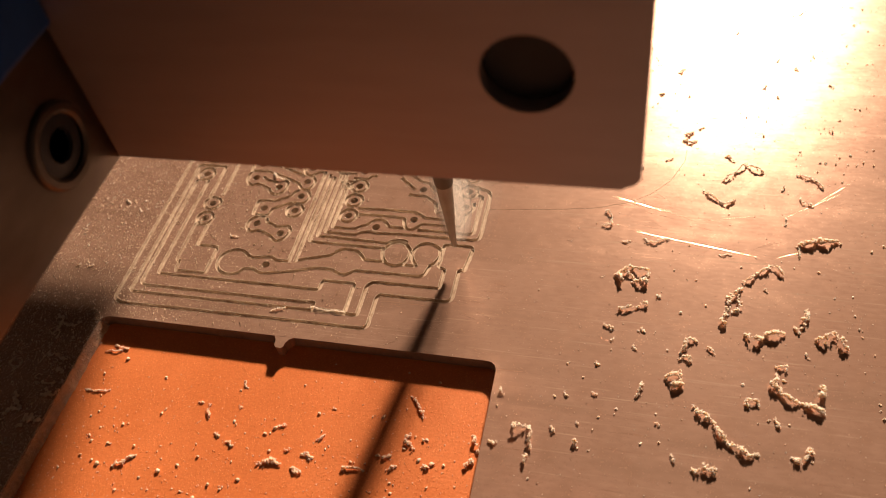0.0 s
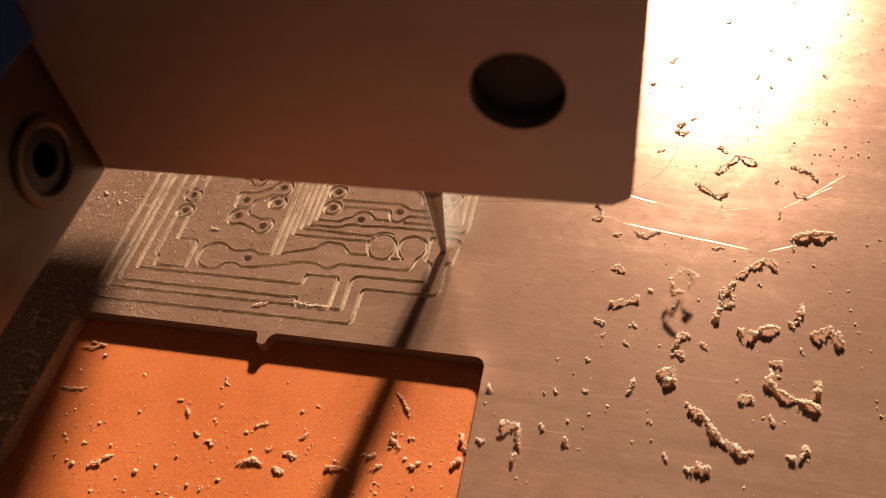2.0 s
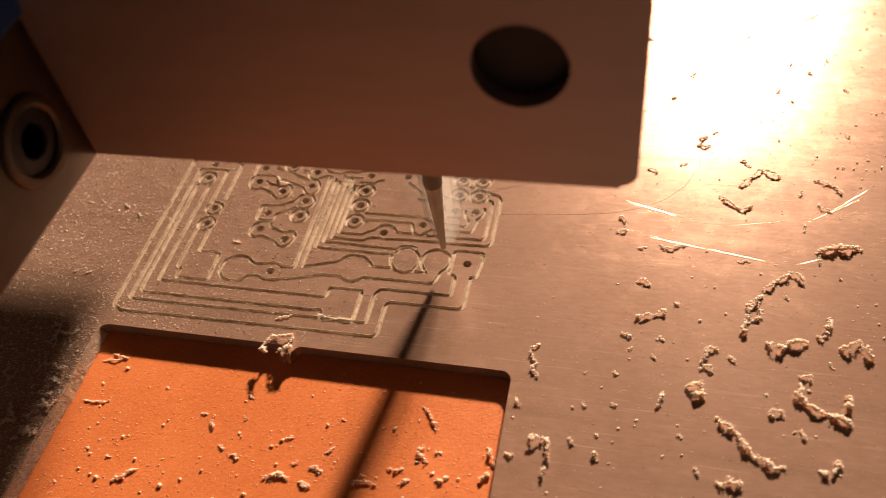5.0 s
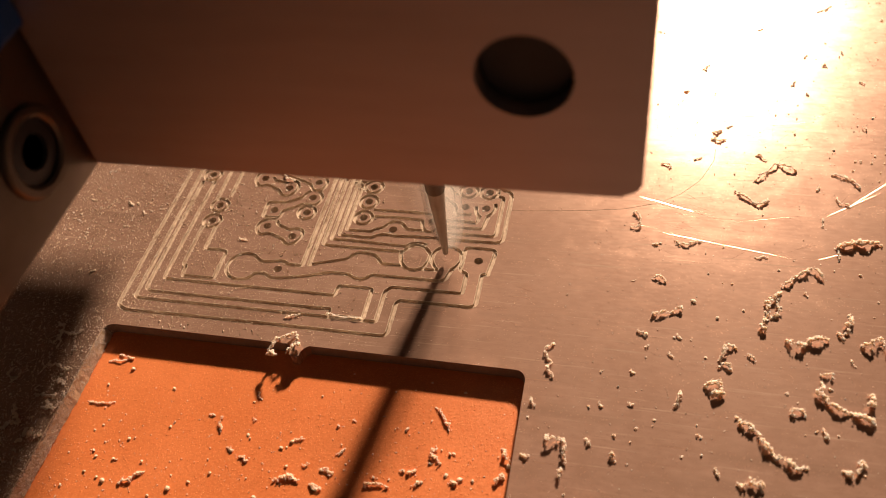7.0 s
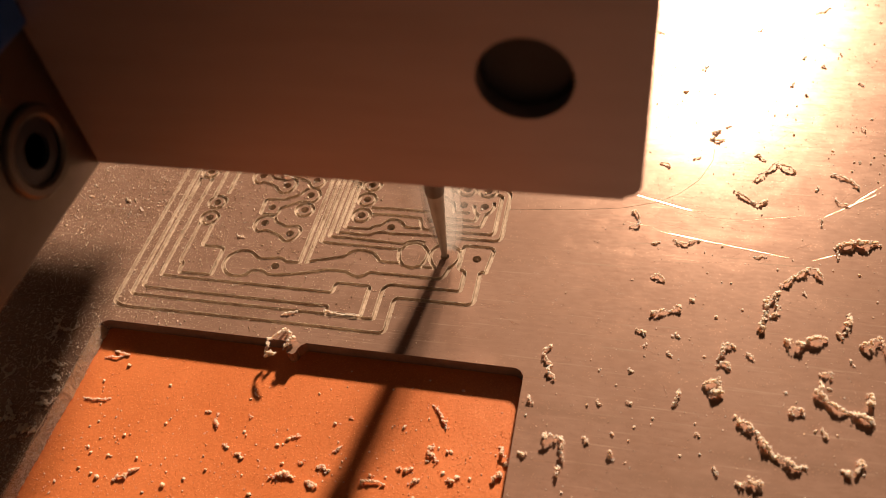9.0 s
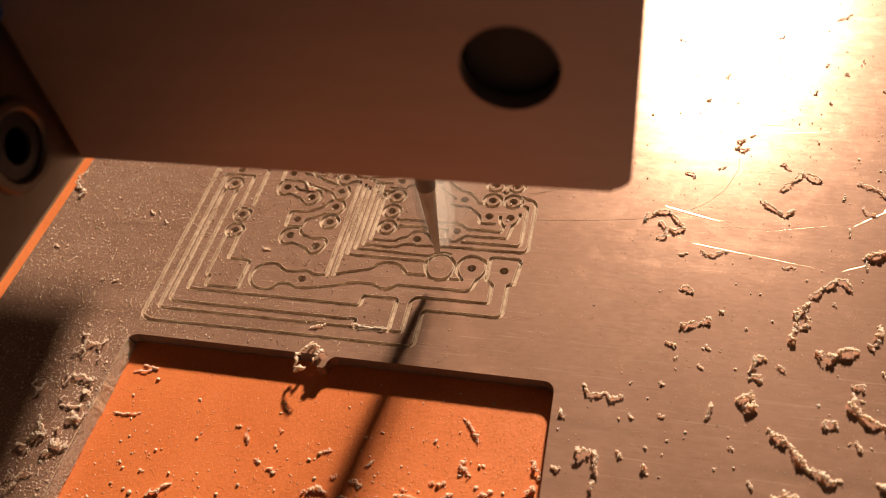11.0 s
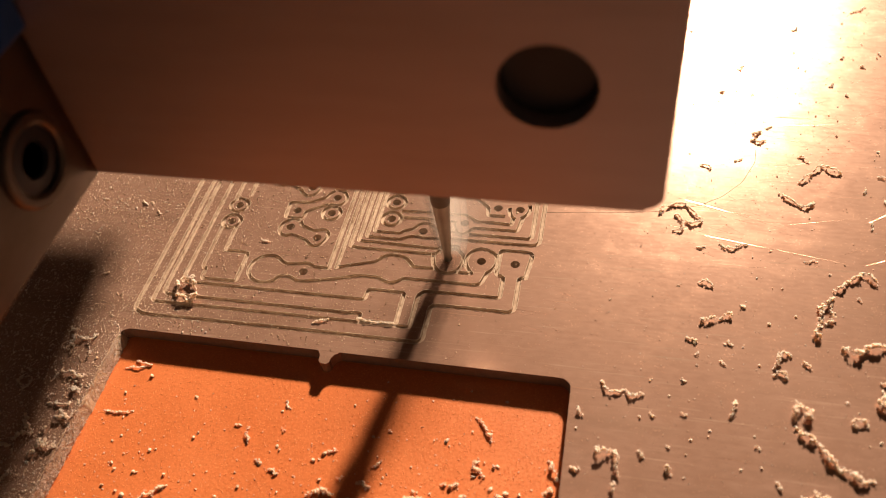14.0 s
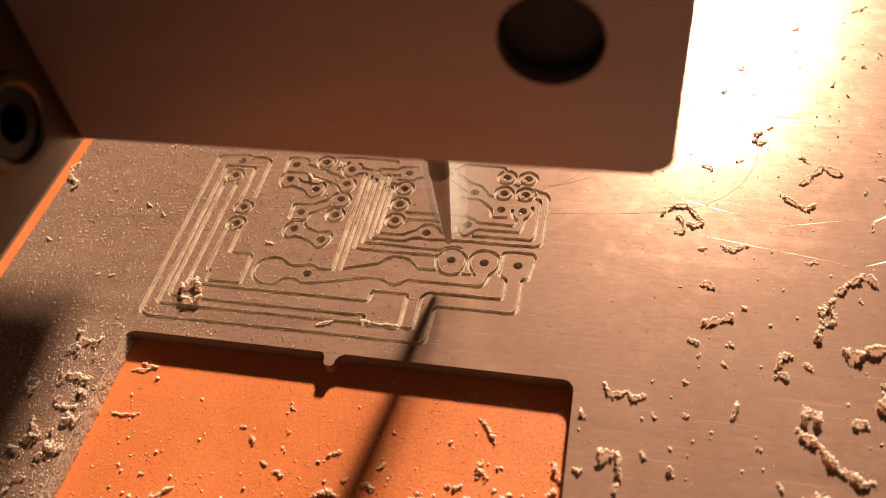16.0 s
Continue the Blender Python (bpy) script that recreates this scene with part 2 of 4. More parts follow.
cut_line([(-16.7,56.5), (-16.5,55.7), (-15.8,54.9), (-14.8,54.7), (-13.9,55.1), (-13.4,56.1), (-13.4,57.2), (-14.1,58.1), (-15.1,58.4), (-16.0,58.1), (-16.6,57.2), (-25.4,57.2), (-26.3,57.3), (-26.3,68.2)])
cut_line([(-16.7,56.5), (-16.8,57.3)])
# the terminal row's bus and the pads beyond it
cut_line([(-26.6, 69.5), (-25.55, 69.3), (-25.55, 58.2), (-23.0, 58.2), (-16.5, 58.0), (-16.0, 58.5), (-15.0, 58.7), (-14.2, 58.5)])
cut_line([(-25.9, 69.2), (-24.8, 69.0), (-24.8, 58.9), (-22.5, 58.9), (-20.9, 58.9), (-20.3, 59.3), (-19.4, 59.6), (-18.4, 59.4), (-15.5, 59.6), (-6.4, 59.6), (-5.8, 59.8), (-5.6, 60.3), (-5.6, 67.1), (-5.9, 67.7), (-6.8, 68.0), (-7.4, 68.3)])
cut_line([(-25.1, 67.5), (-24.1, 67.2), (-24.1, 59.8), (-22.7, 59.8), (-21.1, 59.8), (-20.7, 60.3), (-19.8, 60.6), (-19.4, 61.2), (-19.0, 61.6), (-18.2, 61.7), (-17.5, 61.3), (-17.1, 60.7), (-16.4, 60.6), (-15.0, 60.6)])
cut_line([(-24.4, 66.5), (-23.5, 66.6)])
cut_line([(-25.1, 67.4), (-24.6, 67.7), (-23.6, 67.7)])
cut_line([(-25.9, 69.1), (-24.9, 69.1), (-23.7, 69.1)])
cut_line([(-23.7, 68.3), (-22.6, 68.3), (-21.7, 68.3), (-21.5, 68.9), (-20.8, 69.0)])
cut_line([(-26.7, 69.6), (-26.2, 70.0), (-25.2, 70.1), (-24.1, 70.1), (-23.7, 70.6), (-21.8, 70.7)])
cut_line([(-21.6, 63.2), (-19.2, 63.3), (-16.3, 63.3), (-14.3, 63.3), (-13.5, 62.9), (-12.9, 62.5), (-10.9, 62.5), (-9.0, 62.4), (-8.9, 63.3)])
cut_line([(-21.6, 62.2), (-18.9, 62.3), (-15.4, 62.2), (-15.2, 61.1), (-14.8, 60.6), (-14.1, 60.4), (-13.5, 61.0), (-13.0, 61.5), (-11.4, 61.5), (-8.2, 61.5), (-7.9, 63.5)])
cut_line([(-13.3, 60.5), (-11.2, 60.5), (-6.8, 60.5), (-6.5, 60.9), (-6.5, 66.7), (-7.3, 66.9), (-7.8, 66.7)])
cut_line([(-7.3, 65.5), (-7.2, 65.0), (-7.3, 64.4), (-7.6, 63.9), (-8.0, 63.6)])
cut_line([(-9.5, 64.9), (-9.4, 64.1), (-9.1, 63.6), (-8.8, 63.4)])
cut_line([(-15.7, 66.2), (-14.7, 66.1), (-13.5, 66.1), (-12.6, 65.4), (-11.9, 64.8), (-11.8, 63.6), (-10.7, 63.6), (-10.0, 63.6)])
cut_line([(-16.5, 69.9), (-16.0, 69.5), (-14.8, 68.6), (-14.1, 68.5), (-13.6, 68.3), (-13.0, 67.6), (-12.5, 66.9), (-12.0, 66.7)])
cut_line([(-17.4, 68.9), (-16.3, 68.0), (-15.3, 67.2)])
cut_line([(-18.4, 71.2), (-16.9, 70.7), (-16.5, 71.4), (-16.0, 71.7), (-13.6, 71.7), (-11.3, 71.6), (-11.1, 71.1)])
cut_line([(-9.7, 68.9), (-9.3, 68.6), (-9.0, 69.0)])
# the two groups of linked pads
cut_line([(-35.6, 70.4), (-35.9, 70.9), (-37.4, 71.0), (-38.2, 70.9), (-38.1, 68.4), (-37.3, 68.4), (-35.9, 68.5), (-35.0, 68.2)])
cut_line([(-35.4, 69.9), (-34.4, 69.6), (-32.8, 69.0), (-31.1, 68.4), (-30.5, 68.0)])
cut_line([(-34.5, 68.1), (-33.4, 67.7), (-31.8, 67.1), (-30.8, 66.7), (-30.4, 66.0), (-29.9, 65.7), (-29.2, 65.8), (-28.8, 66.4), (-28.7, 67.2), (-29.1, 67.9), (-29.7, 68.3), (-30.4, 68.4), (-30.8, 69.1), (-30.9, 69.5), (-30.8, 70.2), (-30.4, 70.7)])
cut_line([(-37.9, 68.2), (-38.2, 67.6), (-38.1, 66.6), (-37.6, 65.9), (-37.0, 65.8), (-36.6, 66.1), (-35.8, 65.9), (-34.6, 65.4), (-34.2, 64.8), (-33.5, 64.4), (-32.9, 64.6), (-32.3, 65.3), (-32.2, 66.0), (-32.4, 66.8), (-32.9, 67.1)])
cut_line([(-35.9, 67.4), (-35.6, 67.0), (-34.6, 66.8), (-33.9, 66.6)])
cut_line([(-29.6, 68.3), (-29.1, 68.6), (-28.7, 69.0), (-27.9, 69.0)])
cut_line([(-29.1, 70.7), (-28.6, 70.0), (-27.9, 69.8), (-27.2, 69.7)])
cut_line([(-32.6, 71.5), (-31.6, 71.5), (-30.6, 71.6), (-29.2, 71.7), (-24.4, 71.5)])
cut_line([(-30.5, 65.5), (-30.9, 65.0), (-31.1, 64.4), (-32.0, 63.9), (-33.0, 63.3), (-34.2, 63.3), (-35.2, 63.2), (-35.1, 60.8), (-34.2, 60.8), (-33.1, 60.8), (-32.9, 61.2), (-32.9, 62.0), (-31.6, 62.7), (-30.7, 63.3), (-30.1, 63.3), (-29.5, 63.2), (-28.9, 63.5), (-28.6, 64.2), (-28.7, 64.9), (-29.2, 65.5)])
cut_line([(-33.2, 60.5), (-33.8, 60.6), (-34.5, 60.4), (-35.0, 60.0), (-35.2, 59.3), (-35.1, 58.6), (-34.7, 58.1), (-34.1, 58.0), (-33.4, 58.3), (-32.6, 58.0), (-31.5, 57.6), (-31.1, 57.1), (-30.5, 56.8), (-29.8, 57.1), (-29.4, 57.8), (-29.2, 58.6), (-29.5, 59.2), (-30.0, 59.4), (-30.6, 59.2), (-31.2, 59.1), (-32.0, 59.5), (-32.7, 59.7), (-33.0, 60.3)])
# thin dark scores
cut_line([(-6.8, 68.4), (-4.6, 69.4), (-2.6, 71.2), (-0.9, 74.0)], 0.03, 0.015, 0.03)
cut_line([(-6.6, 68.9), (-4.0, 69.6), (-1.2, 70.9)], 0.03, 0.015, 0.03)
cut_line([(-5.6, 64.7), (-1.4, 65.1), (3.1, 65.6), (7.5, 66.3), (11.2, 67.6), (13.6, 69.2), (15.8, 71.7), (17.3, 75.1), (17.5, 77.1)], 0.035, 0.02, 0.03)
# pad holes on the 2.54 mm grid and beside it
HOLES = [(-44.2, 69.7), (-44.2, 67.2), (-41.25, 62.1), (-41.25, 59.5), (-37.0, 69.7), (-37.0, 67.2), (-33.3, 65.8), (-33.3, 70.5), (-29.8, 67.1), (-29.8, 64.5), (-29.8, 62.0), (-34.0, 62.0), (-34.0, 59.4), (-30.4, 58.1), (-29.8, 69.6),
         (-22.6, 69.6), (-22.6, 67.0), (-22.6, 64.5), (-22.6, 61.9), (-14.2, 67.2), (-17.8, 69.9), (-14.2, 62.1), (-10.8, 70.0), (-8.3, 70.0), (-10.8, 67.4), (-8.3, 67.4), (-10.8, 64.8), (-8.3, 64.8), (-30.5, 53.1), (-18.6, 60.4)]
PADS = [(-7.8, 56.8), (-11.45, 56.8), (-15.1, 56.8)]
for x, y in HOLES + PADS:
    lathe(cutter, [(0.5, -2.2), (0.5, 0.3 + rng.uniform(0, 0.05))], 14, Matrix.Translation((x, y, 0)))
for x, y in HOLES[1:4] + HOLES[7:8] + HOLES[10:11] + HOLES[16:19] + HOLES[22:26]:
    cut_ring(x, y, 1.05)
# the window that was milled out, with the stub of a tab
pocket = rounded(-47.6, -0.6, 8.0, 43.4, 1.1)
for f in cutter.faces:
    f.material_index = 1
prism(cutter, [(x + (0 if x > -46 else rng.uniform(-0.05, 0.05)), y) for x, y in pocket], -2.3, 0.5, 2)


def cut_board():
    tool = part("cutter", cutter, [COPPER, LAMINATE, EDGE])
    # seen from above, the cut board must cover its outline less the window and the holes
    whole = 136.0 * 170.0 - 47.0 * 35.4 - len(HOLES + PADS) * 0.76
    best = None
    for attempt in range(7):
        bm = bmesh.new()
        box(bm, -66.0, 70.0, -20.0, 150.0, -1.55, 0.0)
        bmesh.ops.subdivide_edges(bm, edges=bm.edges[:], cuts=17 + attempt, use_grid_fill=True)
        for f in bm.faces:
            f.material_index = 0 if f.normal.z > 0.5 else 1
        blank = part("copper_clad_board", bm, [COPPER, LAMINATE, EDGE])
        tool.location = (attempt * 2.3e-6, attempt * 1.7e-6, 0)
        mod = blank.modifiers.new("cut", "BOOLEAN")
        mod.operation, mod.solver, mod.object, mod.use_self = "DIFFERENCE", "EXACT", tool, True
        done = bpy.data.meshes.new_from_object(blank.evaluated_get(bpy.context.evaluated_depsgraph_get()))
        bpy.data.objects.remove(blank)
        done.calc_loop_triangles()
        cover = sum(t.area * max(t.normal.z, 0.0) for t in done.loop_triangles) * 1e6
        if best is None or abs(cover - whole) < best[0]:
            best = (abs(cover - whole), done)
        if best[0] < 6.0:
            break
    bpy.data.objects.remove(tool)
    return tagged(new("copper_clad_board", best[1]), "copper clad circuit board with engraved tracks and a milled-out window", "circuit board"), best[0]


board, slip = cut_board()
bm = bmesh.new()
prism(bm, [(-26.2, 43.5), (-25.75, 43.3), (-25.5, 42.85), (-25.45, 42.2), (-25.2, 41.95), (-24.6, 41.9), (-24.35, 42.15), (-24.3, 42.6), (-24.05, 43.05), (-23.4, 43.5)], -1.5, -0.01)
part("break_tab", bm, COPPER, board, "broken stub of the tab on the window's edge")



# ragged sloping laminate along the side that the cutter tore
bm = bmesh.new()
last, w, u = None, 0.0, 0.0
for i in range(260):
    y = 8.2 + i * 0.135
    w, u = 0.86 * w + rng.gauss(0, 0.02), 0.8 * u + rng.gauss(0, 0.02)
    row = [bm.verts.new(p) for p in ((-47.85 + w, y, -0.02), (-47.65 + w, y, 0.03 + rng.uniform(0, 0.012)), (-47.52 + w + 0.4 * u, y, -0.4 + 0.5 * u), (-47.42 + w + 0.7 * u, y, -0.95 + 0.4 * u), (-47.3 + 1.5 * w, y, -1.59))]
    if last:
        for j in range(4):
            bm.faces.new((last[j], row[j], row[j + 1], last[j + 1]))
    last = row
part("torn_edge", bm, TORN, board, "ragged pale laminate along the window's torn side", 80)


def burr(pts, top):
    """The ragged pale lip that the cutter left along a channel."""
    bm = bmesh.new()
    for side in (1, -1):
        row = []
        for a, b in zip(pts, pts[1:]):
            d = b - a
            steps = max(int(d.length / 0.16), 1)
            n = Vector((-d.y, d.x)).normalized() * side
            row += [(a + d * i / steps, n) for i in range(steps)]
        row.append((pts[-1], row[-1][1]))
        last = None
        for p, n in row:
            w, h = rng.uniform(0.03, 0.085), rng.choice((0.006, 0.012, 0.02, 0.032))
            ring = [bm.verts.new((*(p + n * (top - 0.01)), -0.02)), bm.verts.new((*(p + n * (top + w * 0.5)), h)), bm.verts.new((*(p + n * (top + w)), -0.005))]
            if last:
                bm.faces.new((last[0], ring[0], ring[1], last[1]))
                bm.faces.new((last[1], ring[1], ring[2], last[2]))
            last = ring
    part("burr", bm, BURR, board)


for pts, top in runs:
    burr(pts, top)


def scratch(a, b, w=0.022):
    """A bright burr standing a hair above the foil."""
    a, b = Vector(a), Vector(b)
    d = (b - a).normalized()
    n = Vector((-d.y, d.x)) * w
    bm = bmesh.new()
    m = (a + b) / 2
    low = [bm.verts.new((*p, 0.0)) for p in (a, m + n, b, m - n)]
    top = [bm.verts.new((*(p + q), 0.006)) for p, q in ((a + d * 0.2, n * 0.0), (b - d * 0.2, n * 0.0))]
    bm.faces.new((low[0], low[1], top[0]))
    bm.faces.new((low[1], low[2], top[1], top[0]))
    bm.faces.new((low[0], top[0], top[1], low[3]))
    bm.faces.new((low[3], top[1], low[2]))
    part("scratch", bm, SCRATCH, board)


scratch((8.9, 68.5), (11.2, 67.5))
scratch((10.6, 67.4), (13.2, 66.8))
scratch((7.6, 64.3), (11.6, 63.6))
scratch((11.6, 63.6), (16.2, 61.9))
scratch((13.1, 67.2), (16.5, 66.6))
scratch((28.0, 66.5), (35.5, 71.8))
scratch((31.7, 69.2), (36.1, 73.2))
scratch((27.0, 60.6), (31.1, 62.4))
scratch((10.5, 67.8), (17.4, 66.2))
scratch((12.0, 81.2), (20.1, 81.2))
scratch((19.4, 81.1), (26.7, 83.8))
scratch((9.9, 82.7), (14.1, 81.7))
scratch((-13.4, 43.7), (-11.9, 44.6))
scratch((19.2, 65.4), (26.9, 67.2))
scratch((19.9, 74.4), (25.0, 76.3))
scratch((11.4, 63.2), (18.8, 61.9), 0.05)
scratch((17.9, 62.1), (25.8, 60.7), 0.04)
scratch((8.7, 68.6), (15.5, 66.5), 0.045)
scratch((10.2, 68.3), (20.3, 64.8), 0.02)
scratch((15.6, 81.3), (28.6, 82.7), 0.05)
scratch((15.9, 80.6), (25.1, 78.3), 0.03)
for x, y, n in ((12.5, 67.2, 9), (14.0, 63.0, 7), (31.5, 69.5, 8), (17.0, 81.6, 8), (24.0, 78.0, 6), (8.0, 48.0, 4), (-4.5, 49.5, 8), (22.0, 62.0, 5), (29.0, 84.0, 5)):
    for i in range(n):
        ax, ay = x + rng.gauss(0, 2.6), y + rng.gauss(0, 1.6)
        run, lean = rng.uniform(0.8, 4.2), radians(rng.gauss(-14 if x < 20 else 30, 14))
        scratch((ax, ay), (ax + run * math.cos(lean), ay + run * math.sin(lean)), rng.uniform(0.007, 0.014))

# copper discs that the bit drives out of the three terminal pads
slugs = []
for x, y in PADS:
    bm = bmesh.new()
    lathe(bm, [(0.485, -0.3), (0.485, -0.001)], 20)
    slug = tagged(part("drilled_slug", bm, COPPER), "small copper disc in the middle of a terminal pad", "slug", "drilled slugs")
    slug.location = (x * K, y * K, 0)
    slugs.append((slug, x, y))

# ---- bed, bench and room ----
bm = bmesh.new()
box(bm, -69.2, 74.0, -30.0, 155.0, -8.0, -1.6, 0.3)
tagged(part("machine_bed", bm, ORANGE), "orange plastic waste board under the circuit board", "machine bed")
bm = bmesh.new()
box(bm, -72.5, -69.4, -30.0, 155.0, -8.0, -0.8, 0.3)
tagged(part("bed_rail", bm, BEIGE), "pale strip along the orange waste board's side", "rail")
bm = bmesh.new()
box(bm, -900, 900, -900, 900, -28.0, -8.0)
tagged(part("ground", bm, BENCH), "dark bench top under the milling machine", "bench", kind="structure")
for name, b in (("wall_north", (-900, 900, 900, 920, -28, 900)), ("wall_south", (-900, 900, -920, -900, -28, 900)), ("wall_east", (900, 920, -900, 900, -28, 900)), ("wall_west", (-920, -900, -900, 900, -28, 900)), ("ceiling", (-920, 920, -920, 920, 900, 920))):
    bm = bmesh.new()
    box(bm, *b)
    tagged(part(name, bm, ROOM), "dim plain painted room surface", "ceiling" if name == "ceiling" else "wall", kind="structure")

# ---- the spindle head: origin at the tip of the bit ----
head = tagged(new("spindle_head"), "milling spindle with thin bit behind a smooth metal bracket", "spindle")


def drill_bit():
    bm = bmesh.new()
    n, prof = 20, []
    for i in range(46):
        z = 0.35 + i * 0.22
        prof.append((0.32 + 0.062 * i * 0.22 + 0.02 * math.sin(i * 1.9), z))
    lathe(bm, [(0.08, 0.0), (0.3, 0.22)] + prof + [(0.95, 12.4), (1.5875, 13.4), (1.5875, 32.0)], n)
    return part("drill_bit", bm, STEEL, head, "thin steel bit", 40)


drill_bit()


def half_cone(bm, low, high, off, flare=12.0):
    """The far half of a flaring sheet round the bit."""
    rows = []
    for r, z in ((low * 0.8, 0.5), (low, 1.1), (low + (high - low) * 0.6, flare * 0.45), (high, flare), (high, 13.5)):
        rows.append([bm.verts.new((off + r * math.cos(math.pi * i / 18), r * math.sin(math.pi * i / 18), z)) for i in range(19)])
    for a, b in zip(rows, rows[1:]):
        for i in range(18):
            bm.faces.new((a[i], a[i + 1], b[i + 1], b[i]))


bm = bmesh.new()
lathe(bm, [(0.95, 10.2), (1.02, 10.4), (1.02, 12.4), (1.66, 13.4), (1.66, 14.5)], 24)
part("bit_collar", bm, COLLAR, head, "dark collar on the bit", 40)
# blur and haze round the bit, built as translucent half cones
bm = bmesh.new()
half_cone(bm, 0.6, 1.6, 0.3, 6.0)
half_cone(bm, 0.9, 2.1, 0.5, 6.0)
part("spin_blur", bm, SPIN, head, "translucent sleeve painting the whirling bit's pale blur", 40)
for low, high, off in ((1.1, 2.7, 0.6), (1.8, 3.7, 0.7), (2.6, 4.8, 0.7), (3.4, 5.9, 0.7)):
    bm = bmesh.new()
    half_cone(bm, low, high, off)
    part("haze_shell", bm, VEIL, head, "thin translucent shell painting pale haze round the bit", 40)
bm = bmesh.new()
lathe(bm, [(2.2, 27.5), (4.6, 30.0), (4.8, 36.0), (8.0, 36.5), (8.0, 46.0)], 36)
part("collet_nut", bm, STEEL, head, "dark collet nut", 30)
bm = bmesh.new()
lathe(bm, [(14.0, 48.0), (20.0, 49.0), (21.0, 52.0), (21.0, 120.0), (17.0, 122.0)], 48)
part("motor_body", bm, DARK, head, "black spindle motor", 30)


def bracket():
    """Angle bracket: a web across the front and a flange towards the front at its far end."""
    bm = bmesh.new()
    z0, z1 = 27.7, 92.0
    # web outline in x, z with a rounded lower corner
    pts = [(-23.0, z0 - 0.8), (18.9, z0 - 0.45)] + [(18.9 + 1.3 * math.sin(radians(a)), z0 + 0.85 - 1.3 * math.cos(radians(a))) for a in (15, 30, 45, 60, 75, 90)] + [(20.2, z1), (-23.0, z1)]
    front = [bm.verts.new((x, -15.7, z)) for x, z in pts]
    back = [bm.verts.new((x, -12.7, z)) for x, z in pts]
    n = len(pts)
    bm.faces.new(front)
    bm.faces.new(back[::-1])
    for i in range(n):
        bm.faces.new((front[i], back[i], back[(i + 1) % n], front[(i + 1) % n]))
    bmesh.ops.bevel(bm, geom=[e for e in bm.edges if abs(e.verts[0].co.y - e.verts[1].co.y) < 0.1], offset=0.25, segments=2, affect="EDGES")
    return part("bracket_web", bm, ALU, head, "smooth metal bracket face reflecting copper", 30)


def cut_hole(ob, m, r, half):
    bm = bmesh.new()
    lathe(bm, [(r, -half), (r, half)], 40, m)
    tool = part("cutter", bm, ob.data.materials[0])
    tool.parent = head
    mod = ob.modifiers.new("cut", "BOOLEAN")
    mod.operation, mod.solver, mod.object = "DIFFERENCE", "EXACT", tool
    done = bpy.data.meshes.new_from_object(ob.evaluated_get(bpy.context.evaluated_depsgraph_get()))
    ob.modifiers.clear()
    ob.data = done
    bpy.data.objects.remove(tool)


web = bracket()
cut_hole(web, pose(12.3, -14.2, 37.4, 90), 3.2, 4)
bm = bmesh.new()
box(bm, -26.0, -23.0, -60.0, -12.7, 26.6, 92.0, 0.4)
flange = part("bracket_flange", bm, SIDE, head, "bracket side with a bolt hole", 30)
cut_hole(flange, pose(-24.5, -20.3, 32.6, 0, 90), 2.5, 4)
# black bolt, set back in the web so that its hole reads dark
bm = bmesh.new()
lathe(bm, [(2.9, -1.3), (3.17, -1.0), (3.17, 3.0), (4.5, 3.2), (4.5, 6.0)], 32, pose(12.3, -13.2, 37.4, -90))
part("bolt", bm, DARK, head, "black bolt set back so the bracket's hole reads dark", 30)
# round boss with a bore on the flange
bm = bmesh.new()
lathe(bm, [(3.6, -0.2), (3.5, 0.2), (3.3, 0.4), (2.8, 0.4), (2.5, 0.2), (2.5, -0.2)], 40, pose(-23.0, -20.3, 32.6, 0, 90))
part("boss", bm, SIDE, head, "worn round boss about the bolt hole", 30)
# black plug added for the darkness inside the bore
bm = bmesh.new()
lathe(bm, [(2.5, -2.0), (2.5, 1.0), (1.4, 1.1), (1.2, 0.4)], 24, pose(-24.0, -20.3, 32.6, 0, 90))
part("bore_plug", bm, DARK, head, "black plug added to darken the boss's bore", 30)
# unseen block behind the bracket, leaned to shape the shadow on the left
bm = bmesh.new()
side = [(-80.0, 27.0), (-28.4, 27.0), (-0.5, 66.0), (-0.5, 92.0), (-80.0, 92.0)]
lo, hi = [[bm.verts.new((x, y, z)) for x, z in side] for y in (28.0, 45.5)]
bm.faces.new(lo)
bm.faces.new(hi[::-1])
for i in range(5):
    bm.faces.new((lo[i], hi[i], hi[(i + 1) % 5], lo[(i + 1) % 5]))
bmesh.ops.bevel(bm, geom=list(bm.edges), offset=0.6, segments=2, affect="EDGES")
part("shadow_block", bm, DARK, head, "unseen dark block that casts the left-hand shadow")
bm = bmesh.new()
box(bm, -60.0, -28.0, -12.0, 20.0, 60.0, 90.0, 1.0)
part("stepper_case", bm, BLUE, head, "blue motor case")
# blue block added in place of a bluish reflection in the bracket's corner
bm = bmesh.new()
box(bm, -23.0, -21.8, -24.0, -15.8, 40.5, 56.0, 0.4)
part("blue_gleam_block", bm, BLUE, head, "dark blue block added for a bluish gleam in the corner")


# ---- swarf ----
FLOOR = -1.6
ball = bmesh.new()
bmesh.ops.create_icosphere(ball, subdivisions=1, radius=1.0)
BALL_V = np.array([v.co[:] for v in ball.verts])
BALL_F = np.array([[v.index for v in f.verts] for f in ball.faces])
ball.free()
grain_rng = np.random.default_rng(11)


OCTA_V = np.array([(1, 0, 0), (0, 1, 0), (-1, 0, 0), (0, -1, 0), (0, 0, 1), (0, 0, -1)], float)
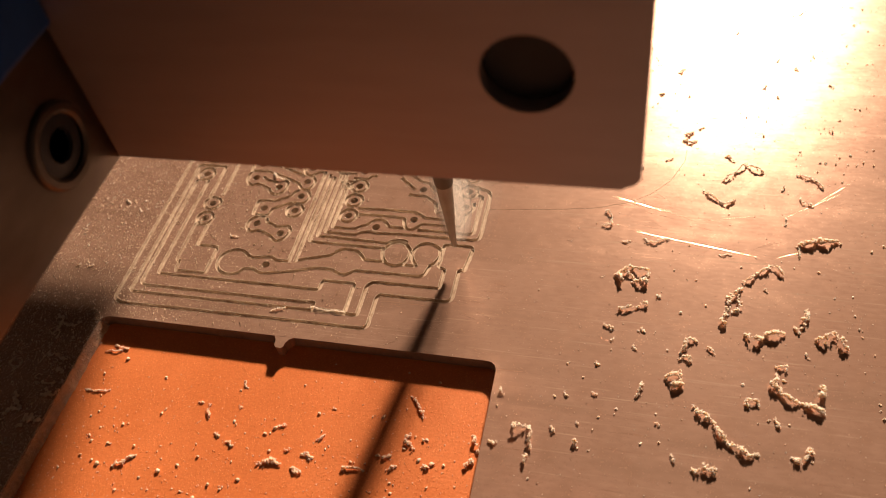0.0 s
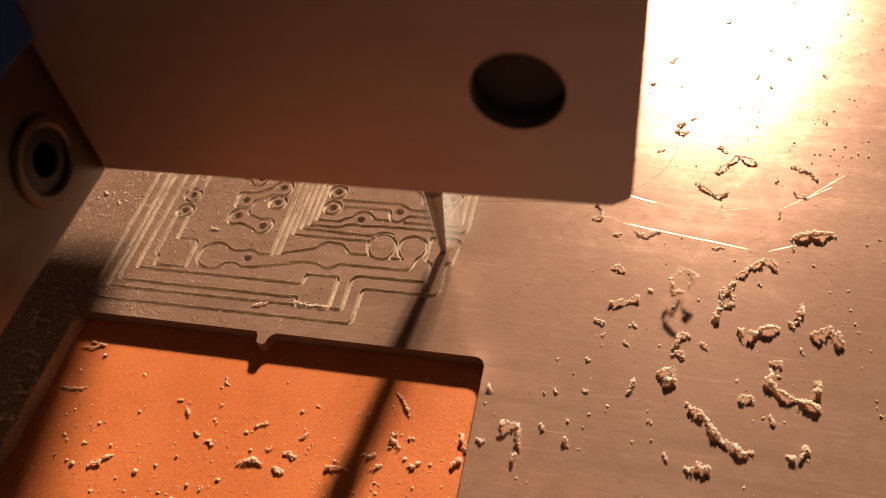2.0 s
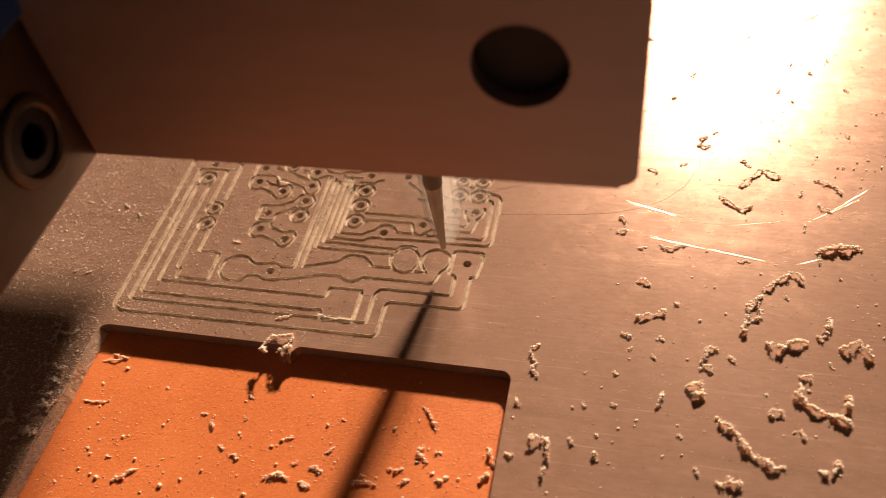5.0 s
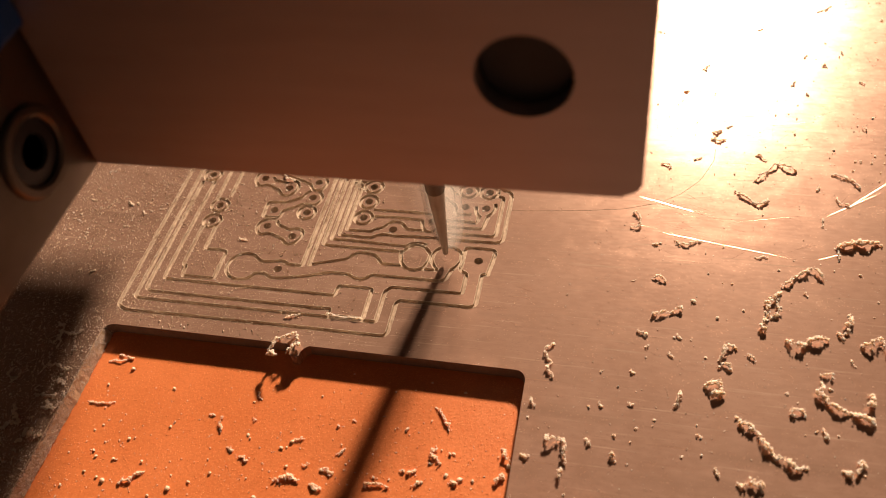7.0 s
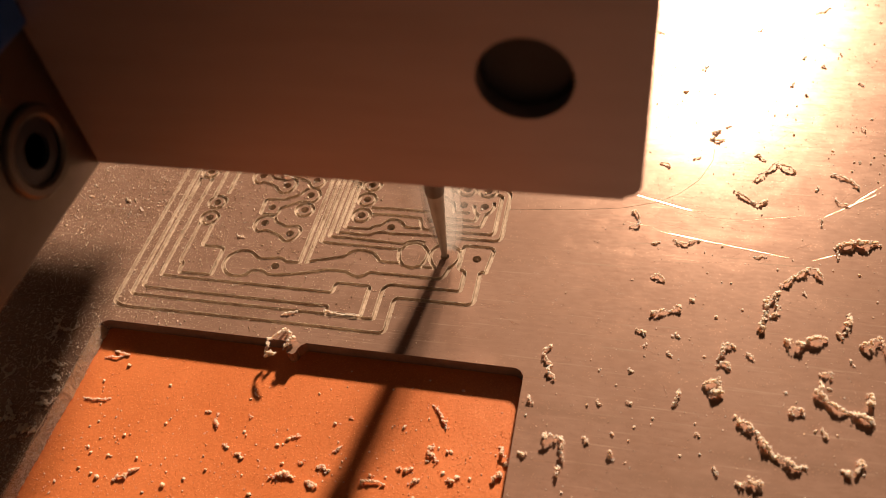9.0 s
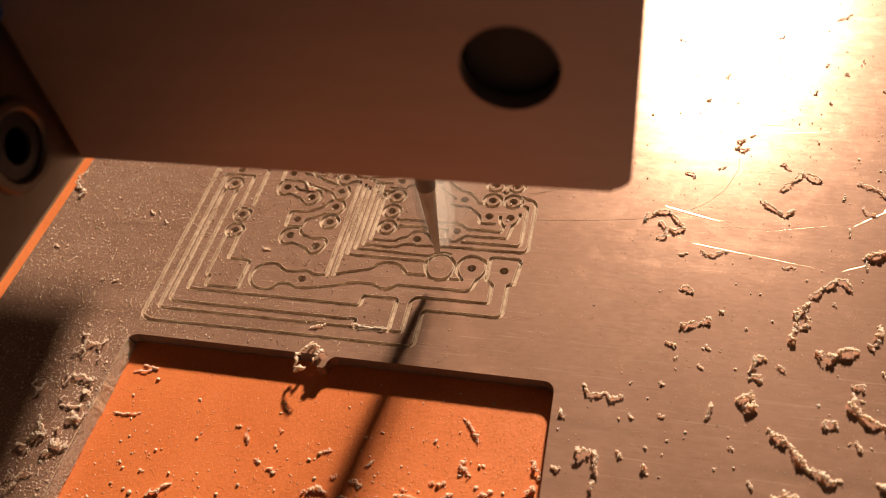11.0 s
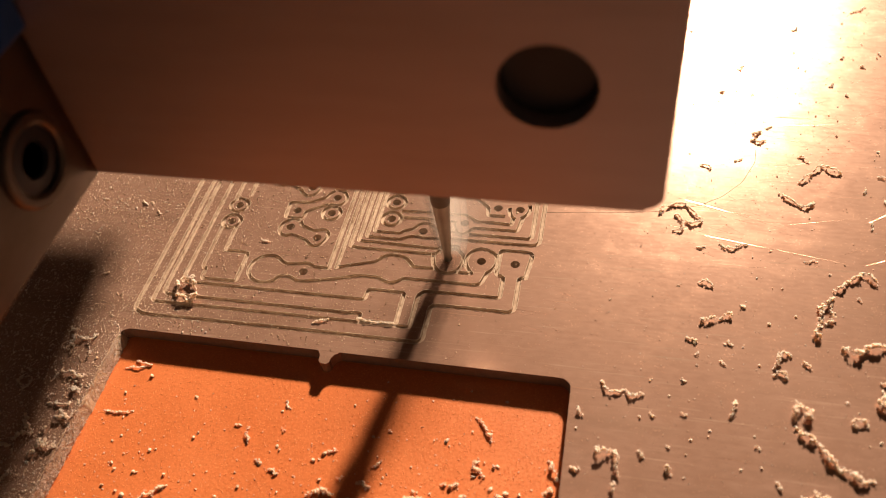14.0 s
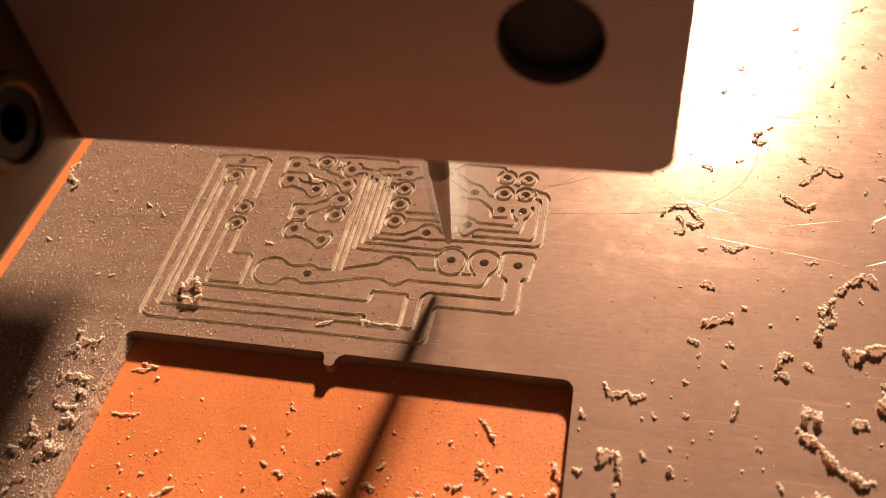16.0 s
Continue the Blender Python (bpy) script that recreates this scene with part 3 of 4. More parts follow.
OCTA_F = np.array([(0, 1, 4), (1, 2, 4), (2, 3, 4), (3, 0, 4), (1, 0, 5), (2, 1, 5), (3, 2, 5), (0, 3, 5)])


def blobs(name, centres, radii, mat, squash=0.75, v=BALL_V, f=BALL_F):
    """Many small uneven lumps joined in one mesh, in millimetres."""
    centres, radii = np.asarray(centres, float), np.asarray(radii, float)
    n = len(centres)
    shape = v[None] * (1 + grain_rng.uniform(-0.42, 0.36, (n, len(v), 1))) * grain_rng.uniform(0.55, 1.4, (n, 1, 3))
    turn = grain_rng.uniform(0, 2 * np.pi, n)
    c, s = np.cos(turn)[:, None], np.sin(turn)[:, None]
    x, y, z = shape[..., 0], shape[..., 1], shape[..., 2] * squash
    shape = np.stack([c * x - s * y, s * x + c * y, z], -1) * radii[:, None, None] + centres[:, None]
    faces = (f[None] + (np.arange(n) * len(v))[:, None, None]).reshape(-1, 3)
    me = bpy.data.meshes.new(name)
    me.from_pydata((shape.reshape(-1, 3) * K).tolist(), [], faces.tolist())
    me.materials.append(mat)
    if len(v) > 6:
        me.shade_smooth()
    return new(name, me)


def swarf(points, r, lift, base=0.0, at=None):
    """A lumpy string of milling dust along a run of points, arched a little off its support."""
    r *= 0.62
    p = np.array(points, float)
    origin = p.mean(0)
    p = p - origin
    seg = np.linalg.norm(np.diff(p, axis=0), axis=1)
    run = np.concatenate([[0], np.cumsum(seg)])
    n = max(int(run[-1] / (r * 0.24)), 7)
    s = np.linspace(0, run[-1], n)
    xy = np.stack([np.interp(s, run, p[:, 0]), np.interp(s, run, p[:, 1])], 1)
    # a crooked thread with knots and thin necks
    sway = np.cumsum(grain_rng.normal(0, r * 0.34, (n, 2)), 0)
    sway -= np.linspace(0, 1, n)[:, None] * sway[-1]
    knots = np.interp(s, np.linspace(0, run[-1], max(n // 4, 3)), grain_rng.uniform(0.25, 1.0, max(n // 4, 3)))
    rad = r * knots * grain_rng.uniform(0.55, 0.95, n)
    z = r * 0.4 + 0.75 * lift * np.abs(np.sin(np.pi * s / run[-1] * max(round(run[-1] / 2.2), 1))) ** 0.8
    core = np.column_stack([xy + np.clip(sway, -1.3 * r, 1.3 * r) + grain_rng.normal(0, r * 0.26, (n, 2)), z + grain_rng.normal(0, r * 0.2, n)])
    k = n * 5
    pick = grain_rng.integers(0, n, k)
    off = grain_rng.normal(0, 1, (k, 3))
    off /= np.linalg.norm(off, axis=1)[:, None]
    crumbs = core[pick] + off * (rad[pick] * grain_rng.uniform(0.6, 1.3, k) + r * grain_rng.uniform(0, 0.35, k) ** 2)[:, None]
    small = r * grain_rng.uniform(0.1, 0.3, k)
    allp, allr = np.vstack([core, crumbs]), np.concatenate([rad, small])
    allp[:, 2] = np.maximum(allp[:, 2], allr * 0.6)
    ob = blobs("swarf_chip", allp, allr, SALMON if base < 0 else DUST)
    mod = ob.modifiers.new("fuse", "REMESH")
    mod.mode, mod.voxel_size, mod.use_smooth_shade = "VOXEL", max(r * 0.12, 0.02) * K, True
    fused = bpy.data.meshes.new_from_object(ob.evaluated_get(bpy.context.evaluated_depsgraph_get()))
    ob.modifiers.clear()
    # crumple the skin
    co = np.empty(len(fused.vertices) * 3)
    fused.vertices.foreach_get("co", co)
    co += grain_rng.normal(0, r * 0.03 * K, len(co))
    fused.vertices.foreach_set("co", co)
    ob.data = fused
    ob.location = (origin[0] * K, origin[1] * K, base * K)
    where = "orange plastic" if base < 0 else "copper foil"
    what = "small pale crumb of milling swarf on " if run[-1] < 1.2 else "pale lumpy curl of milling swarf on "
    return tagged(ob, what + where, "swarf", "swarf chips")


swarf([(19.5, 70.2), (20.5, 69.7), (21.2, 68.9), (21.9, 68.5), (23.2, 69.1)], 0.30, 0.3)
swarf([(21.7, 72.2), (22.9, 73.2), (23.8, 74.6), (24.5, 75.0), (25.2, 74.3), (26.4, 73.9)], 0.28, 0.5)
swarf([(22.0, 76.3), (22.6, 76.4), (23.2, 75.5)], 0.20, 0.2)
swarf([(15.1, 75.1), (15.9, 75.6)], 0.15, 0.1)
swarf([(11.3, 74.0), (12.2, 74.0), (12.3, 73.3)], 0.20, 0.2)
swarf([(30.3, 74.0), (31.2, 73.4), (32.1, 73.2), (32.7, 72.4), (33.0, 71.9)], 0.25, 0.2)
swarf([(30.4, 70.4), (30.7, 69.6), (31.7, 68.9)], 0.22, 0.2)
swarf([(28.7, 72.0), (28.4, 71.1)], 0.20, 0.1)
swarf([(28.7, 66.8), (28.5, 65.7)], 0.22, 0.1)
swarf([(8.5, 65.5), (9.1, 65.8), (9.6, 64.8), (9.2, 63.9), (8.4, 63.5)], 0.25, 0.3)
swarf([(10.8, 61.4), (11.7, 61.5)], 0.20, 0.1)
swarf([(13.2, 62.0), (13.8, 61.5), (14.7, 61.7), (15.9, 62.2)], 0.25, 0.2)
swarf([(21.4, 60.6), (22.8, 60.7)], 0.18, 0.1)
swarf([(30.0, 62.7), (30.6, 63.3), (32.3, 63.3), (33.7, 63.7), (34.2, 63.7)], 0.48, 0.6)
swarf([(29.7, 62.6), (29.8, 60.9)], 0.20, 0.2)
swarf([(23.9, 56.8), (24.9, 57.7), (25.9, 58.4), (26.9, 59.2), (27.7, 59.0), (28.1, 58.1)], 0.30, 0.5)
swarf([(11.0, 56.4), (11.7, 56.7), (12.3, 56.0)], 0.22, 0.4)
swarf([(11.2, 51.8), (12.0, 52.3), (12.9, 52.5), (13.7, 52.9), (14.0, 52.2)], 0.38, 0.4)
swarf([(15.2, 54.1), (15.3, 53.9)], 0.38, 0.1)
swarf([(23.7, 55.9), (23.0, 55.4), (22.3, 54.4), (22.0, 53.0), (21.9, 51.6), (22.2, 50.7)], 0.42, 0.5)
swarf([(23.7, 55.7), (23.6, 53.9), (22.9, 52.7)], 0.30, 0.3)
swarf([(26.1, 56.1), (26.4, 56.0)], 0.26, 0.1)
swarf([(9.9, 49.5), (10.3, 49.3), (10.7, 49.1)], 0.30, 0.2)
swarf([(13.8, 49.7), (14.1, 49.1)], 0.22, 0.1)
swarf([(13.0, 47.2), (13.4, 46.8)], 0.22, 0.1)
swarf([(10.7, 47.7), (11.0, 48.0)], 0.20, 0.1)
swarf([(9.4, 44.7), (9.8, 44.5)], 0.22, 0.1)
swarf([(17.7, 47.0), (18.1, 48.4), (18.9, 49.0), (19.4, 48.6)], 0.36, 0.6)
swarf([(17.6, 46.3), (18.2, 46.8), (19.0, 46.0)], 0.30, 0.3)
swarf([(20.7, 47.9), (21.1, 47.4)], 0.30, 0.2)
swarf([(24.2, 50.0), (24.8, 49.5), (25.8, 49.1), (26.3, 50.1), (27.3, 50.3), (28.0, 50.7)], 0.42, 0.7)
swarf([(30.1, 54.1), (30.1, 52.6), (29.7, 51.6)], 0.40, 0.3)
swarf([(28.9, 51.6), (29.4, 50.9)], 0.30, 0.2)
swarf([(31.2, 50.4), (31.9, 50.3), (32.7, 51.0), (33.3, 50.4), (33.8, 49.5)], 0.45, 0.8)
swarf([(29.9, 48.5), (30.1, 48.0)], 0.26, 0.1)
swarf([(26.6, 46.0), (26.8, 44.8), (27.3, 44.0), (28.2, 43.5), (29.2, 43.0), (30.1, 42.8), (31.2, 41.9)], 0.46, 0.5)
swarf([(27.1, 46.6), (27.9, 47.1), (27.9, 46.2)], 0.34, 0.3)
swarf([(31.0, 44.7), (30.6, 43.2), (31.2, 44.2)], 0.50, 0.6)
swarf([(9.3, 41.2), (9.9, 41.0)], 0.24, 0.1)
swarf([(6.7, 40.9), (7.1, 40.4)], 0.24, 0.1)
swarf([(14.2, 42.9), (14.0, 42.1), (13.8, 41.3)], 0.32, 0.4)
swarf([(24.0, 41.9), (24.8, 42.2), (25.2, 41.9)], 0.42, 0.4)
swarf([(19.3, 40.9), (20.3, 40.2), (21.3, 39.4), (22.1, 38.3), (22.9, 37.2), (23.9, 36.8), (25.1, 36.8)], 0.46, 0.4)
swarf([(26.8, 40.7), (27.1, 39.9)], 0.30, 0.2)
swarf([(28.1, 36.8), (29.0, 36.7), (30.0, 37.7)], 0.46, 0.3)
swarf([(8.2, 37.5), (8.4, 37.4)], 0.25, 0.1)
swarf([(15.8, 38.6), (16.1, 38.4)], 0.24, 0.1)
swarf([(5.8, 36.7), (6.3, 36.2)], 0.30, 0.2)
swarf([(8.3, 35.6), (8.6, 34.9)], 0.32, 0.4)
swarf([(19.4, 34.1), (20.3, 34.7), (21.2, 33.9)], 0.50, 0.4)
swarf([(17.3, 35.4), (17.6, 34.9)], 0.30, 0.1)
swarf([(0.3, 40.5), (0.7, 39.6)], 0.26, 0.3)
swarf([(2.4, 36.5), (2.2, 35.6), (2.9, 36.3), (3.7, 36.2), (4.2, 35.4), (4.2, 34.0)], 0.36, 0.8)
swarf([(0.3, 34.4), (0.8, 34.3)], 0.30, 0.2)
swarf([(4.0, 33.4), (3.9, 32.5)], 0.30, 0.5)
swarf([(9.9, 100.6), (10.9, 99.9)], 0.22, 0.1)
swarf([(16.0, 92.4), (16.7, 93.2)], 0.34, 0.2)
swarf([(13.6, 87.6), (14.3, 87.9)], 0.26, 0.1)
swarf([(17.3, 87.3), (17.7, 87.4)], 0.22, 0.1)
swarf([(23.2, 101.3), (24.0, 102.1)], 0.26, 0.1)
swarf([(30.8, 94.1), (31.3, 93.6)], 0.28, 0.1)
swarf([(28.6, 95.4), (29.0, 96.0)], 0.20, 0.1)
swarf([(30.9, 105.9), (32.3, 106.2), (33.0, 107.3)], 0.20, 0.1)
swarf([(26.9, 89.7), (27.2, 90.4)], 0.30, 0.1)
swarf([(28.4, 88.2), (28.7, 87.8)], 0.22, 0.1)
swarf([(35.0, 90.9), (35.4, 90.5)], 0.26, 0.1)
swarf([(33.3, 97.1), (33.4, 96.4)], 0.22, 0.1)
swarf([(17.1, 80.1), (17.7, 79.7), (18.2, 80.4)], 0.28, 0.2)
swarf([(17.1, 78.9), (17.9, 78.5), (18.6, 78.9)], 0.30, 0.2)
swarf([(34.3, 82.3), (34.7, 81.8)], 0.26, 0.2)
swarf([(18.9, 81.1), (19.5, 81.5)], 0.20, 0.1)
swarf([(-53.4, 61.4), (-52.7, 60.9)], 0.28, 0.1)
swarf([(-58.6, 61.2), (-57.9, 61.2)], 0.20, 0.1)
swarf([(-56.4, 61.4), (-56.1, 61.4)], 0.22, 0.1)
swarf([(-63.4, 54.8), (-62.7, 54.4)], 0.30, 0.1)
swarf([(-61.9, 54.5), (-61.8, 54.8)], 0.22, 0.1)
swarf([(-54.8, 50.1), (-54.3, 50.3)], 0.26, 0.1)
swarf([(-53.0, 50.2), (-52.6, 50.4)], 0.26, 0.1)
swarf([(-54.4, 71.2), (-53.9, 71.9)], 0.25, 0.1)
swarf([(-50.8, 60.0), (-50.3, 59.7)], 0.22, 0.1)
swarf([(-36.7, 57.1), (-35.6, 56.8)], 0.22, 0.1)
swarf([(-65.0, 64.2), (-66.1, 65.1), (-65.5, 67.4)], 0.30, 0.4)
swarf([(-64.2, 62.7), (-64.1, 63.8), (-65.5, 64.3)], 0.36, 0.3)
swarf([(-51.2, 33.7), (-48.6, 34.1)], 0.26, 0.2)
swarf([(-52.5, 32.1), (-51.0, 30.4), (-52.4, 29.6)], 0.40, 0.6)
swarf([(-49.2, 28.9), (-48.9, 29.5), (-47.9, 29.3)], 0.50, 0.5)
swarf([(-51.6, 37.5), (-49.9, 37.3), (-49.2, 37.1)], 0.32, 0.4)
swarf([(-53.2, 28.9), (-52.0, 28.5)], 0.45, 0.4)
swarf([(-49.4, 35.7), (-48.5, 35.2)], 0.35, 0.3)
swarf([(-22.8, 47.8), (-21.6, 47.5), (-20.4, 47.4), (-18.9, 47.5)], 0.22, 0.2)
swarf([(-34.9, 68.3), (-34.1, 67.6), (-33.4, 67.1), (-33.0, 67.3)], 0.26, 0.3)
swarf([(-31.6, 69.7), (-31.3, 70.4), (-30.7, 70.1)], 0.24, 0.3)
swarf([(-27.4, 46.4), (-26.6, 46.7), (-25.8, 47.1)], 0.2, 0.2)
# on the floor of the milled-out window
swarf([(-45.1, 40.6), (-43.2, 40.3), (-45.9, 39.5)], 0.20, 0.2, FLOOR)
swarf([(-45.7, 34.4), (-43.9, 34.8), (-42.9, 34.8)], 0.22, 0.1, FLOOR)
swarf([(-30.7, 34.8), (-30.2, 33.2)], 0.28, 0.2, FLOOR)
swarf([(-38.4, 26.4), (-37.1, 27.0), (-36.3, 27.9)], 0.34, 0.2, FLOOR)
swarf([(-27.4, 35.2), (-27.0, 35.0)], 0.26, 0.1, FLOOR)
swarf([(-22.0, 33.5), (-21.5, 33.6)], 0.34, 0.1, FLOOR)
swarf([(-18.5, 35.6), (-18.2, 35.4)], 0.26, 0.1, FLOOR)
swarf([(-17.6, 32.5), (-17.0, 33.2)], 0.26, 0.1, FLOOR)
swarf([(-9.0, 39.0), (-8.2, 38.0), (-7.8, 37.1), (-7.1, 36.7)], 0.26, 0.2, FLOOR)
swarf([(-11.5, 36.0), (-11.4, 36.3)], 0.24, 0.1, FLOOR)
swarf([(-8.2, 34.6), (-8.2, 33.7), (-7.5, 33.1)], 0.34, 0.3, FLOOR)
swarf([(-11.0, 31.6), (-9.7, 32.0)], 0.34, 0.1, FLOOR)
swarf([(-9.5, 30.4), (-8.8, 31.0)], 0.40, 0.1, FLOOR)
swarf([(-2.0, 35.3), (-1.6, 34.6), (-1.0, 33.7)], 0.36, 0.4, FLOOR)
swarf([(-2.0, 31.8), (-1.4, 32.8)], 0.40, 0.3, FLOOR)
swarf([(-6.4, 31.3), (-5.8, 31.1)], 0.40, 0.1, FLOOR)
swarf([(-27.3, 30.9), (-26.3, 30.6)], 0.30, 0.1, FLOOR)
swarf([(-28.8, 31.6), (-28.2, 31.3)], 0.26, 0.1, FLOOR)
swarf([(-22.8, 28.9), (-21.8, 29.4), (-20.6, 29.3)], 0.42, 0.2, FLOOR)
swarf([(-18.7, 30.7), (-17.6, 30.6)], 0.36, 0.1, FLOOR)
swarf([(-19.1, 29.2), (-18.2, 28.9)], 0.40, 0.1, FLOOR)
swarf([(-14.0, 29.7), (-11.8, 29.9)], 0.40, 0.2, FLOOR)
swarf([(-27.9, 38.1), (-27.2, 37.4)], 0.20, 0.1, FLOOR)
swarf([(-48.0, 32.6), (-47.6, 33.0)], 0.30, 0.1, FLOOR)
swarf([(-20.6, 31.0), (-20.1, 31.2)], 0.28, 0.1, FLOOR)
swarf([(-17.0, 36.4), (-16.7, 36.3)], 0.20, 0.1, FLOOR)
swarf([(-32.0, 34.9), (-31.5, 34.9)], 0.22, 0.1, FLOOR)

# three tufts that the draught carries about
tuft = swarf([(-2.1, -0.3), (-1.5, -0.9), (-1.7, 0.3), (-0.9, 0.6), (-0.4, 1.3), (0.9, 0.8), (1.7, 1.0), (1.5, -0.3), (0.8, -0.7), (0.9, -1.5), (-0.4, -1.1)], 0.4, 0.7)
tagged(tuft, "loose pale ring of swarf fluff blown about the board", "swarf")
worm = swarf([(0.1, 2.3), (-0.5, 1.2), (0.0, 0.2), (-0.3, -0.9), (0.4, -1.7)], 0.28, 0.3)
tagged(worm, "thin pale worm of swarf blown about the copper foil", "swarf")
chain = swarf([(-2.5, -0.4), (-2.2, 0.7), (-0.8, 1.2), (0.4, 1.5), (1.0, 0.6), (1.7, -0.2), (2.0, -1.1), (1.1, -1.5), (0.5, -0.9)], 0.3, 0.3)
tagged(chain, "hooked chain of pale swarf near bright scratches", "swarf")
clump = swarf([(-0.9, 0.1), (-0.3, 0.8), (0.5, 0.6), (0.9, -0.3), (0.2, -0.6), (-0.6, -0.8)], 0.5, 0.5)
tagged(clump, "round pale clump of swarf beside a long curl", "swarf")


def scatter(name, n, x0, x1, y0, y1, lo, hi, z=0.0, keep=None, label="", power=3.0, mat=None):
    """Fine dust; keep says how likely a grain stays at a place."""
    g = grain_rng
    xy = np.column_stack([g.uniform(x0, x1, n), g.uniform(y0, y1, n)])
    if keep:
        xy = xy[g.uniform(0, 1, n) < keep(xy[:, 0], xy[:, 1])]
    rad = lo + (hi - lo) * g.uniform(0, 1, len(xy)) ** power
    return tagged(blobs(name, np.column_stack([xy, z + rad * 0.4]), rad, mat or GRAIN, 0.75, *((OCTA_V, OCTA_F) if n > 1000 else (BALL_V, BALL_F))), label, "dust", kind="stuff")


def off_window(x, y):
    return ~((x > -47.7) & (x < -0.5) & (y > 8) & (y < 43.5))


scatter("dust", 110000, -66, -12, 18, 92, 0.02, 0.1, 0.0, lambda x, y: off_window(x, y) * np.clip((-14 - x) / 34, 0.03, 1) * np.clip((90 - y) / 30, 0.15, 1), "fine pale milling dust over the copper foil", 4)
scatter("dust", 5000, -20, 45, 25, 125, 0.02, 0.07, 0.0, off_window, "thin film of pale dust over the copper foil", 3, DUST)
# pale lumps that stand for the glint on each hole's lit rim
glint_at = np.array(HOLES)
tagged(blobs("rim_glints", np.column_stack([glint_at + (-0.26, -0.46), np.full(len(glint_at), 0.02)]), grain_rng.uniform(0.07, 0.13, len(glint_at)), DUST), "tiny pale lumps for the glints on the hole rims", "dust", kind="stuff")
scatter("dust", 1500, -6, 45, 15, 125, 0.04, 0.2, 0.0, lambda x, y: off_window(x, y) * np.clip((x + 4) / 20, 0.05, 1), "sparse pale crumbs over the copper foil", 4, DUST)
scatter("dust", 6500, -66, -22, 36, 90, 0.045, 0.14, 0.0, lambda x, y: off_window(x, y) * np.clip((-20 - x) / 30, 0.02, 1) ** 2.4 * np.clip((92 - y) / 30, 0.2, 1), "coarse pale milling grit over the copper foil", 2.5, DUST)
scatter("dust", 1600, -47, -1, 14, 41, 0.04, 0.11, FLOOR, lambda x, y: np.clip((44 - y) / 22, 0.1, 1), "coarse salmon grit on the orange floor of the window", 2, SALMON)
scatter("dust", 500, -50, 45, 75, 140, 0.05, 0.16, 0.0, None, "sparse pale crumbs over the copper foil", 3, DUST)
scatter("dust", 34000, -47, -1, 14, 43, 0.018, 0.052, FLOOR, None, "fine dust on the orange floor of the window", 2, SPECK)
scatter("dust", 480, -46, -2, 14, 42, 0.08, 0.24, FLOOR, lambda x, y: np.clip((40 - y) / 14, 0.08, 1), "salmon crumbs on the orange floor of the window", 3, SALMON)
scatter("dust", 5000, -62, -47.8, 16, 44, 0.03, 0.15, 0.0, lambda x, y: np.clip((x + 62) / 12, 0.1, 1), "pale swarf heaped beside the window's rough edge", 4, DUST)
# small curls gathered along the rough edge
curl_rng = random.Random(5)
for i in range(34):
    y = curl_rng.uniform(17, 42)
    x = -48.6 - abs(curl_rng.gauss(0, 3.6)) - (0.15 * (30 - y) if y < 30 else 0)
    a, size = curl_rng.uniform(0, 6.28), curl_rng.uniform(0.35, 1.1)
    swarf([(x, y), (x + size * math.cos(a), y + size * math.sin(a)), (x + 1.5 * size * math.cos(a + 0.8), y + 1.5 * size * math.sin(a + 0.8))], curl_rng.uniform(0.16, 0.32), 0.5)
n = 12000
run_down = grain_rng.uniform(0, 1, n)
tagged(blobs("edge_fluff", np.column_stack([-47.65 + 0.33 * run_down + grain_rng.normal(0, 0.1, n), grain_rng.uniform(12, 43.2, n), 0.1 - 1.6 * run_down]), grain_rng.uniform(0.02, 0.085, n), DUST, 0.75, OCTA_V, OCTA_F), "fuzzy pale burr along the window's rough edge", "burr", kind="stuff")


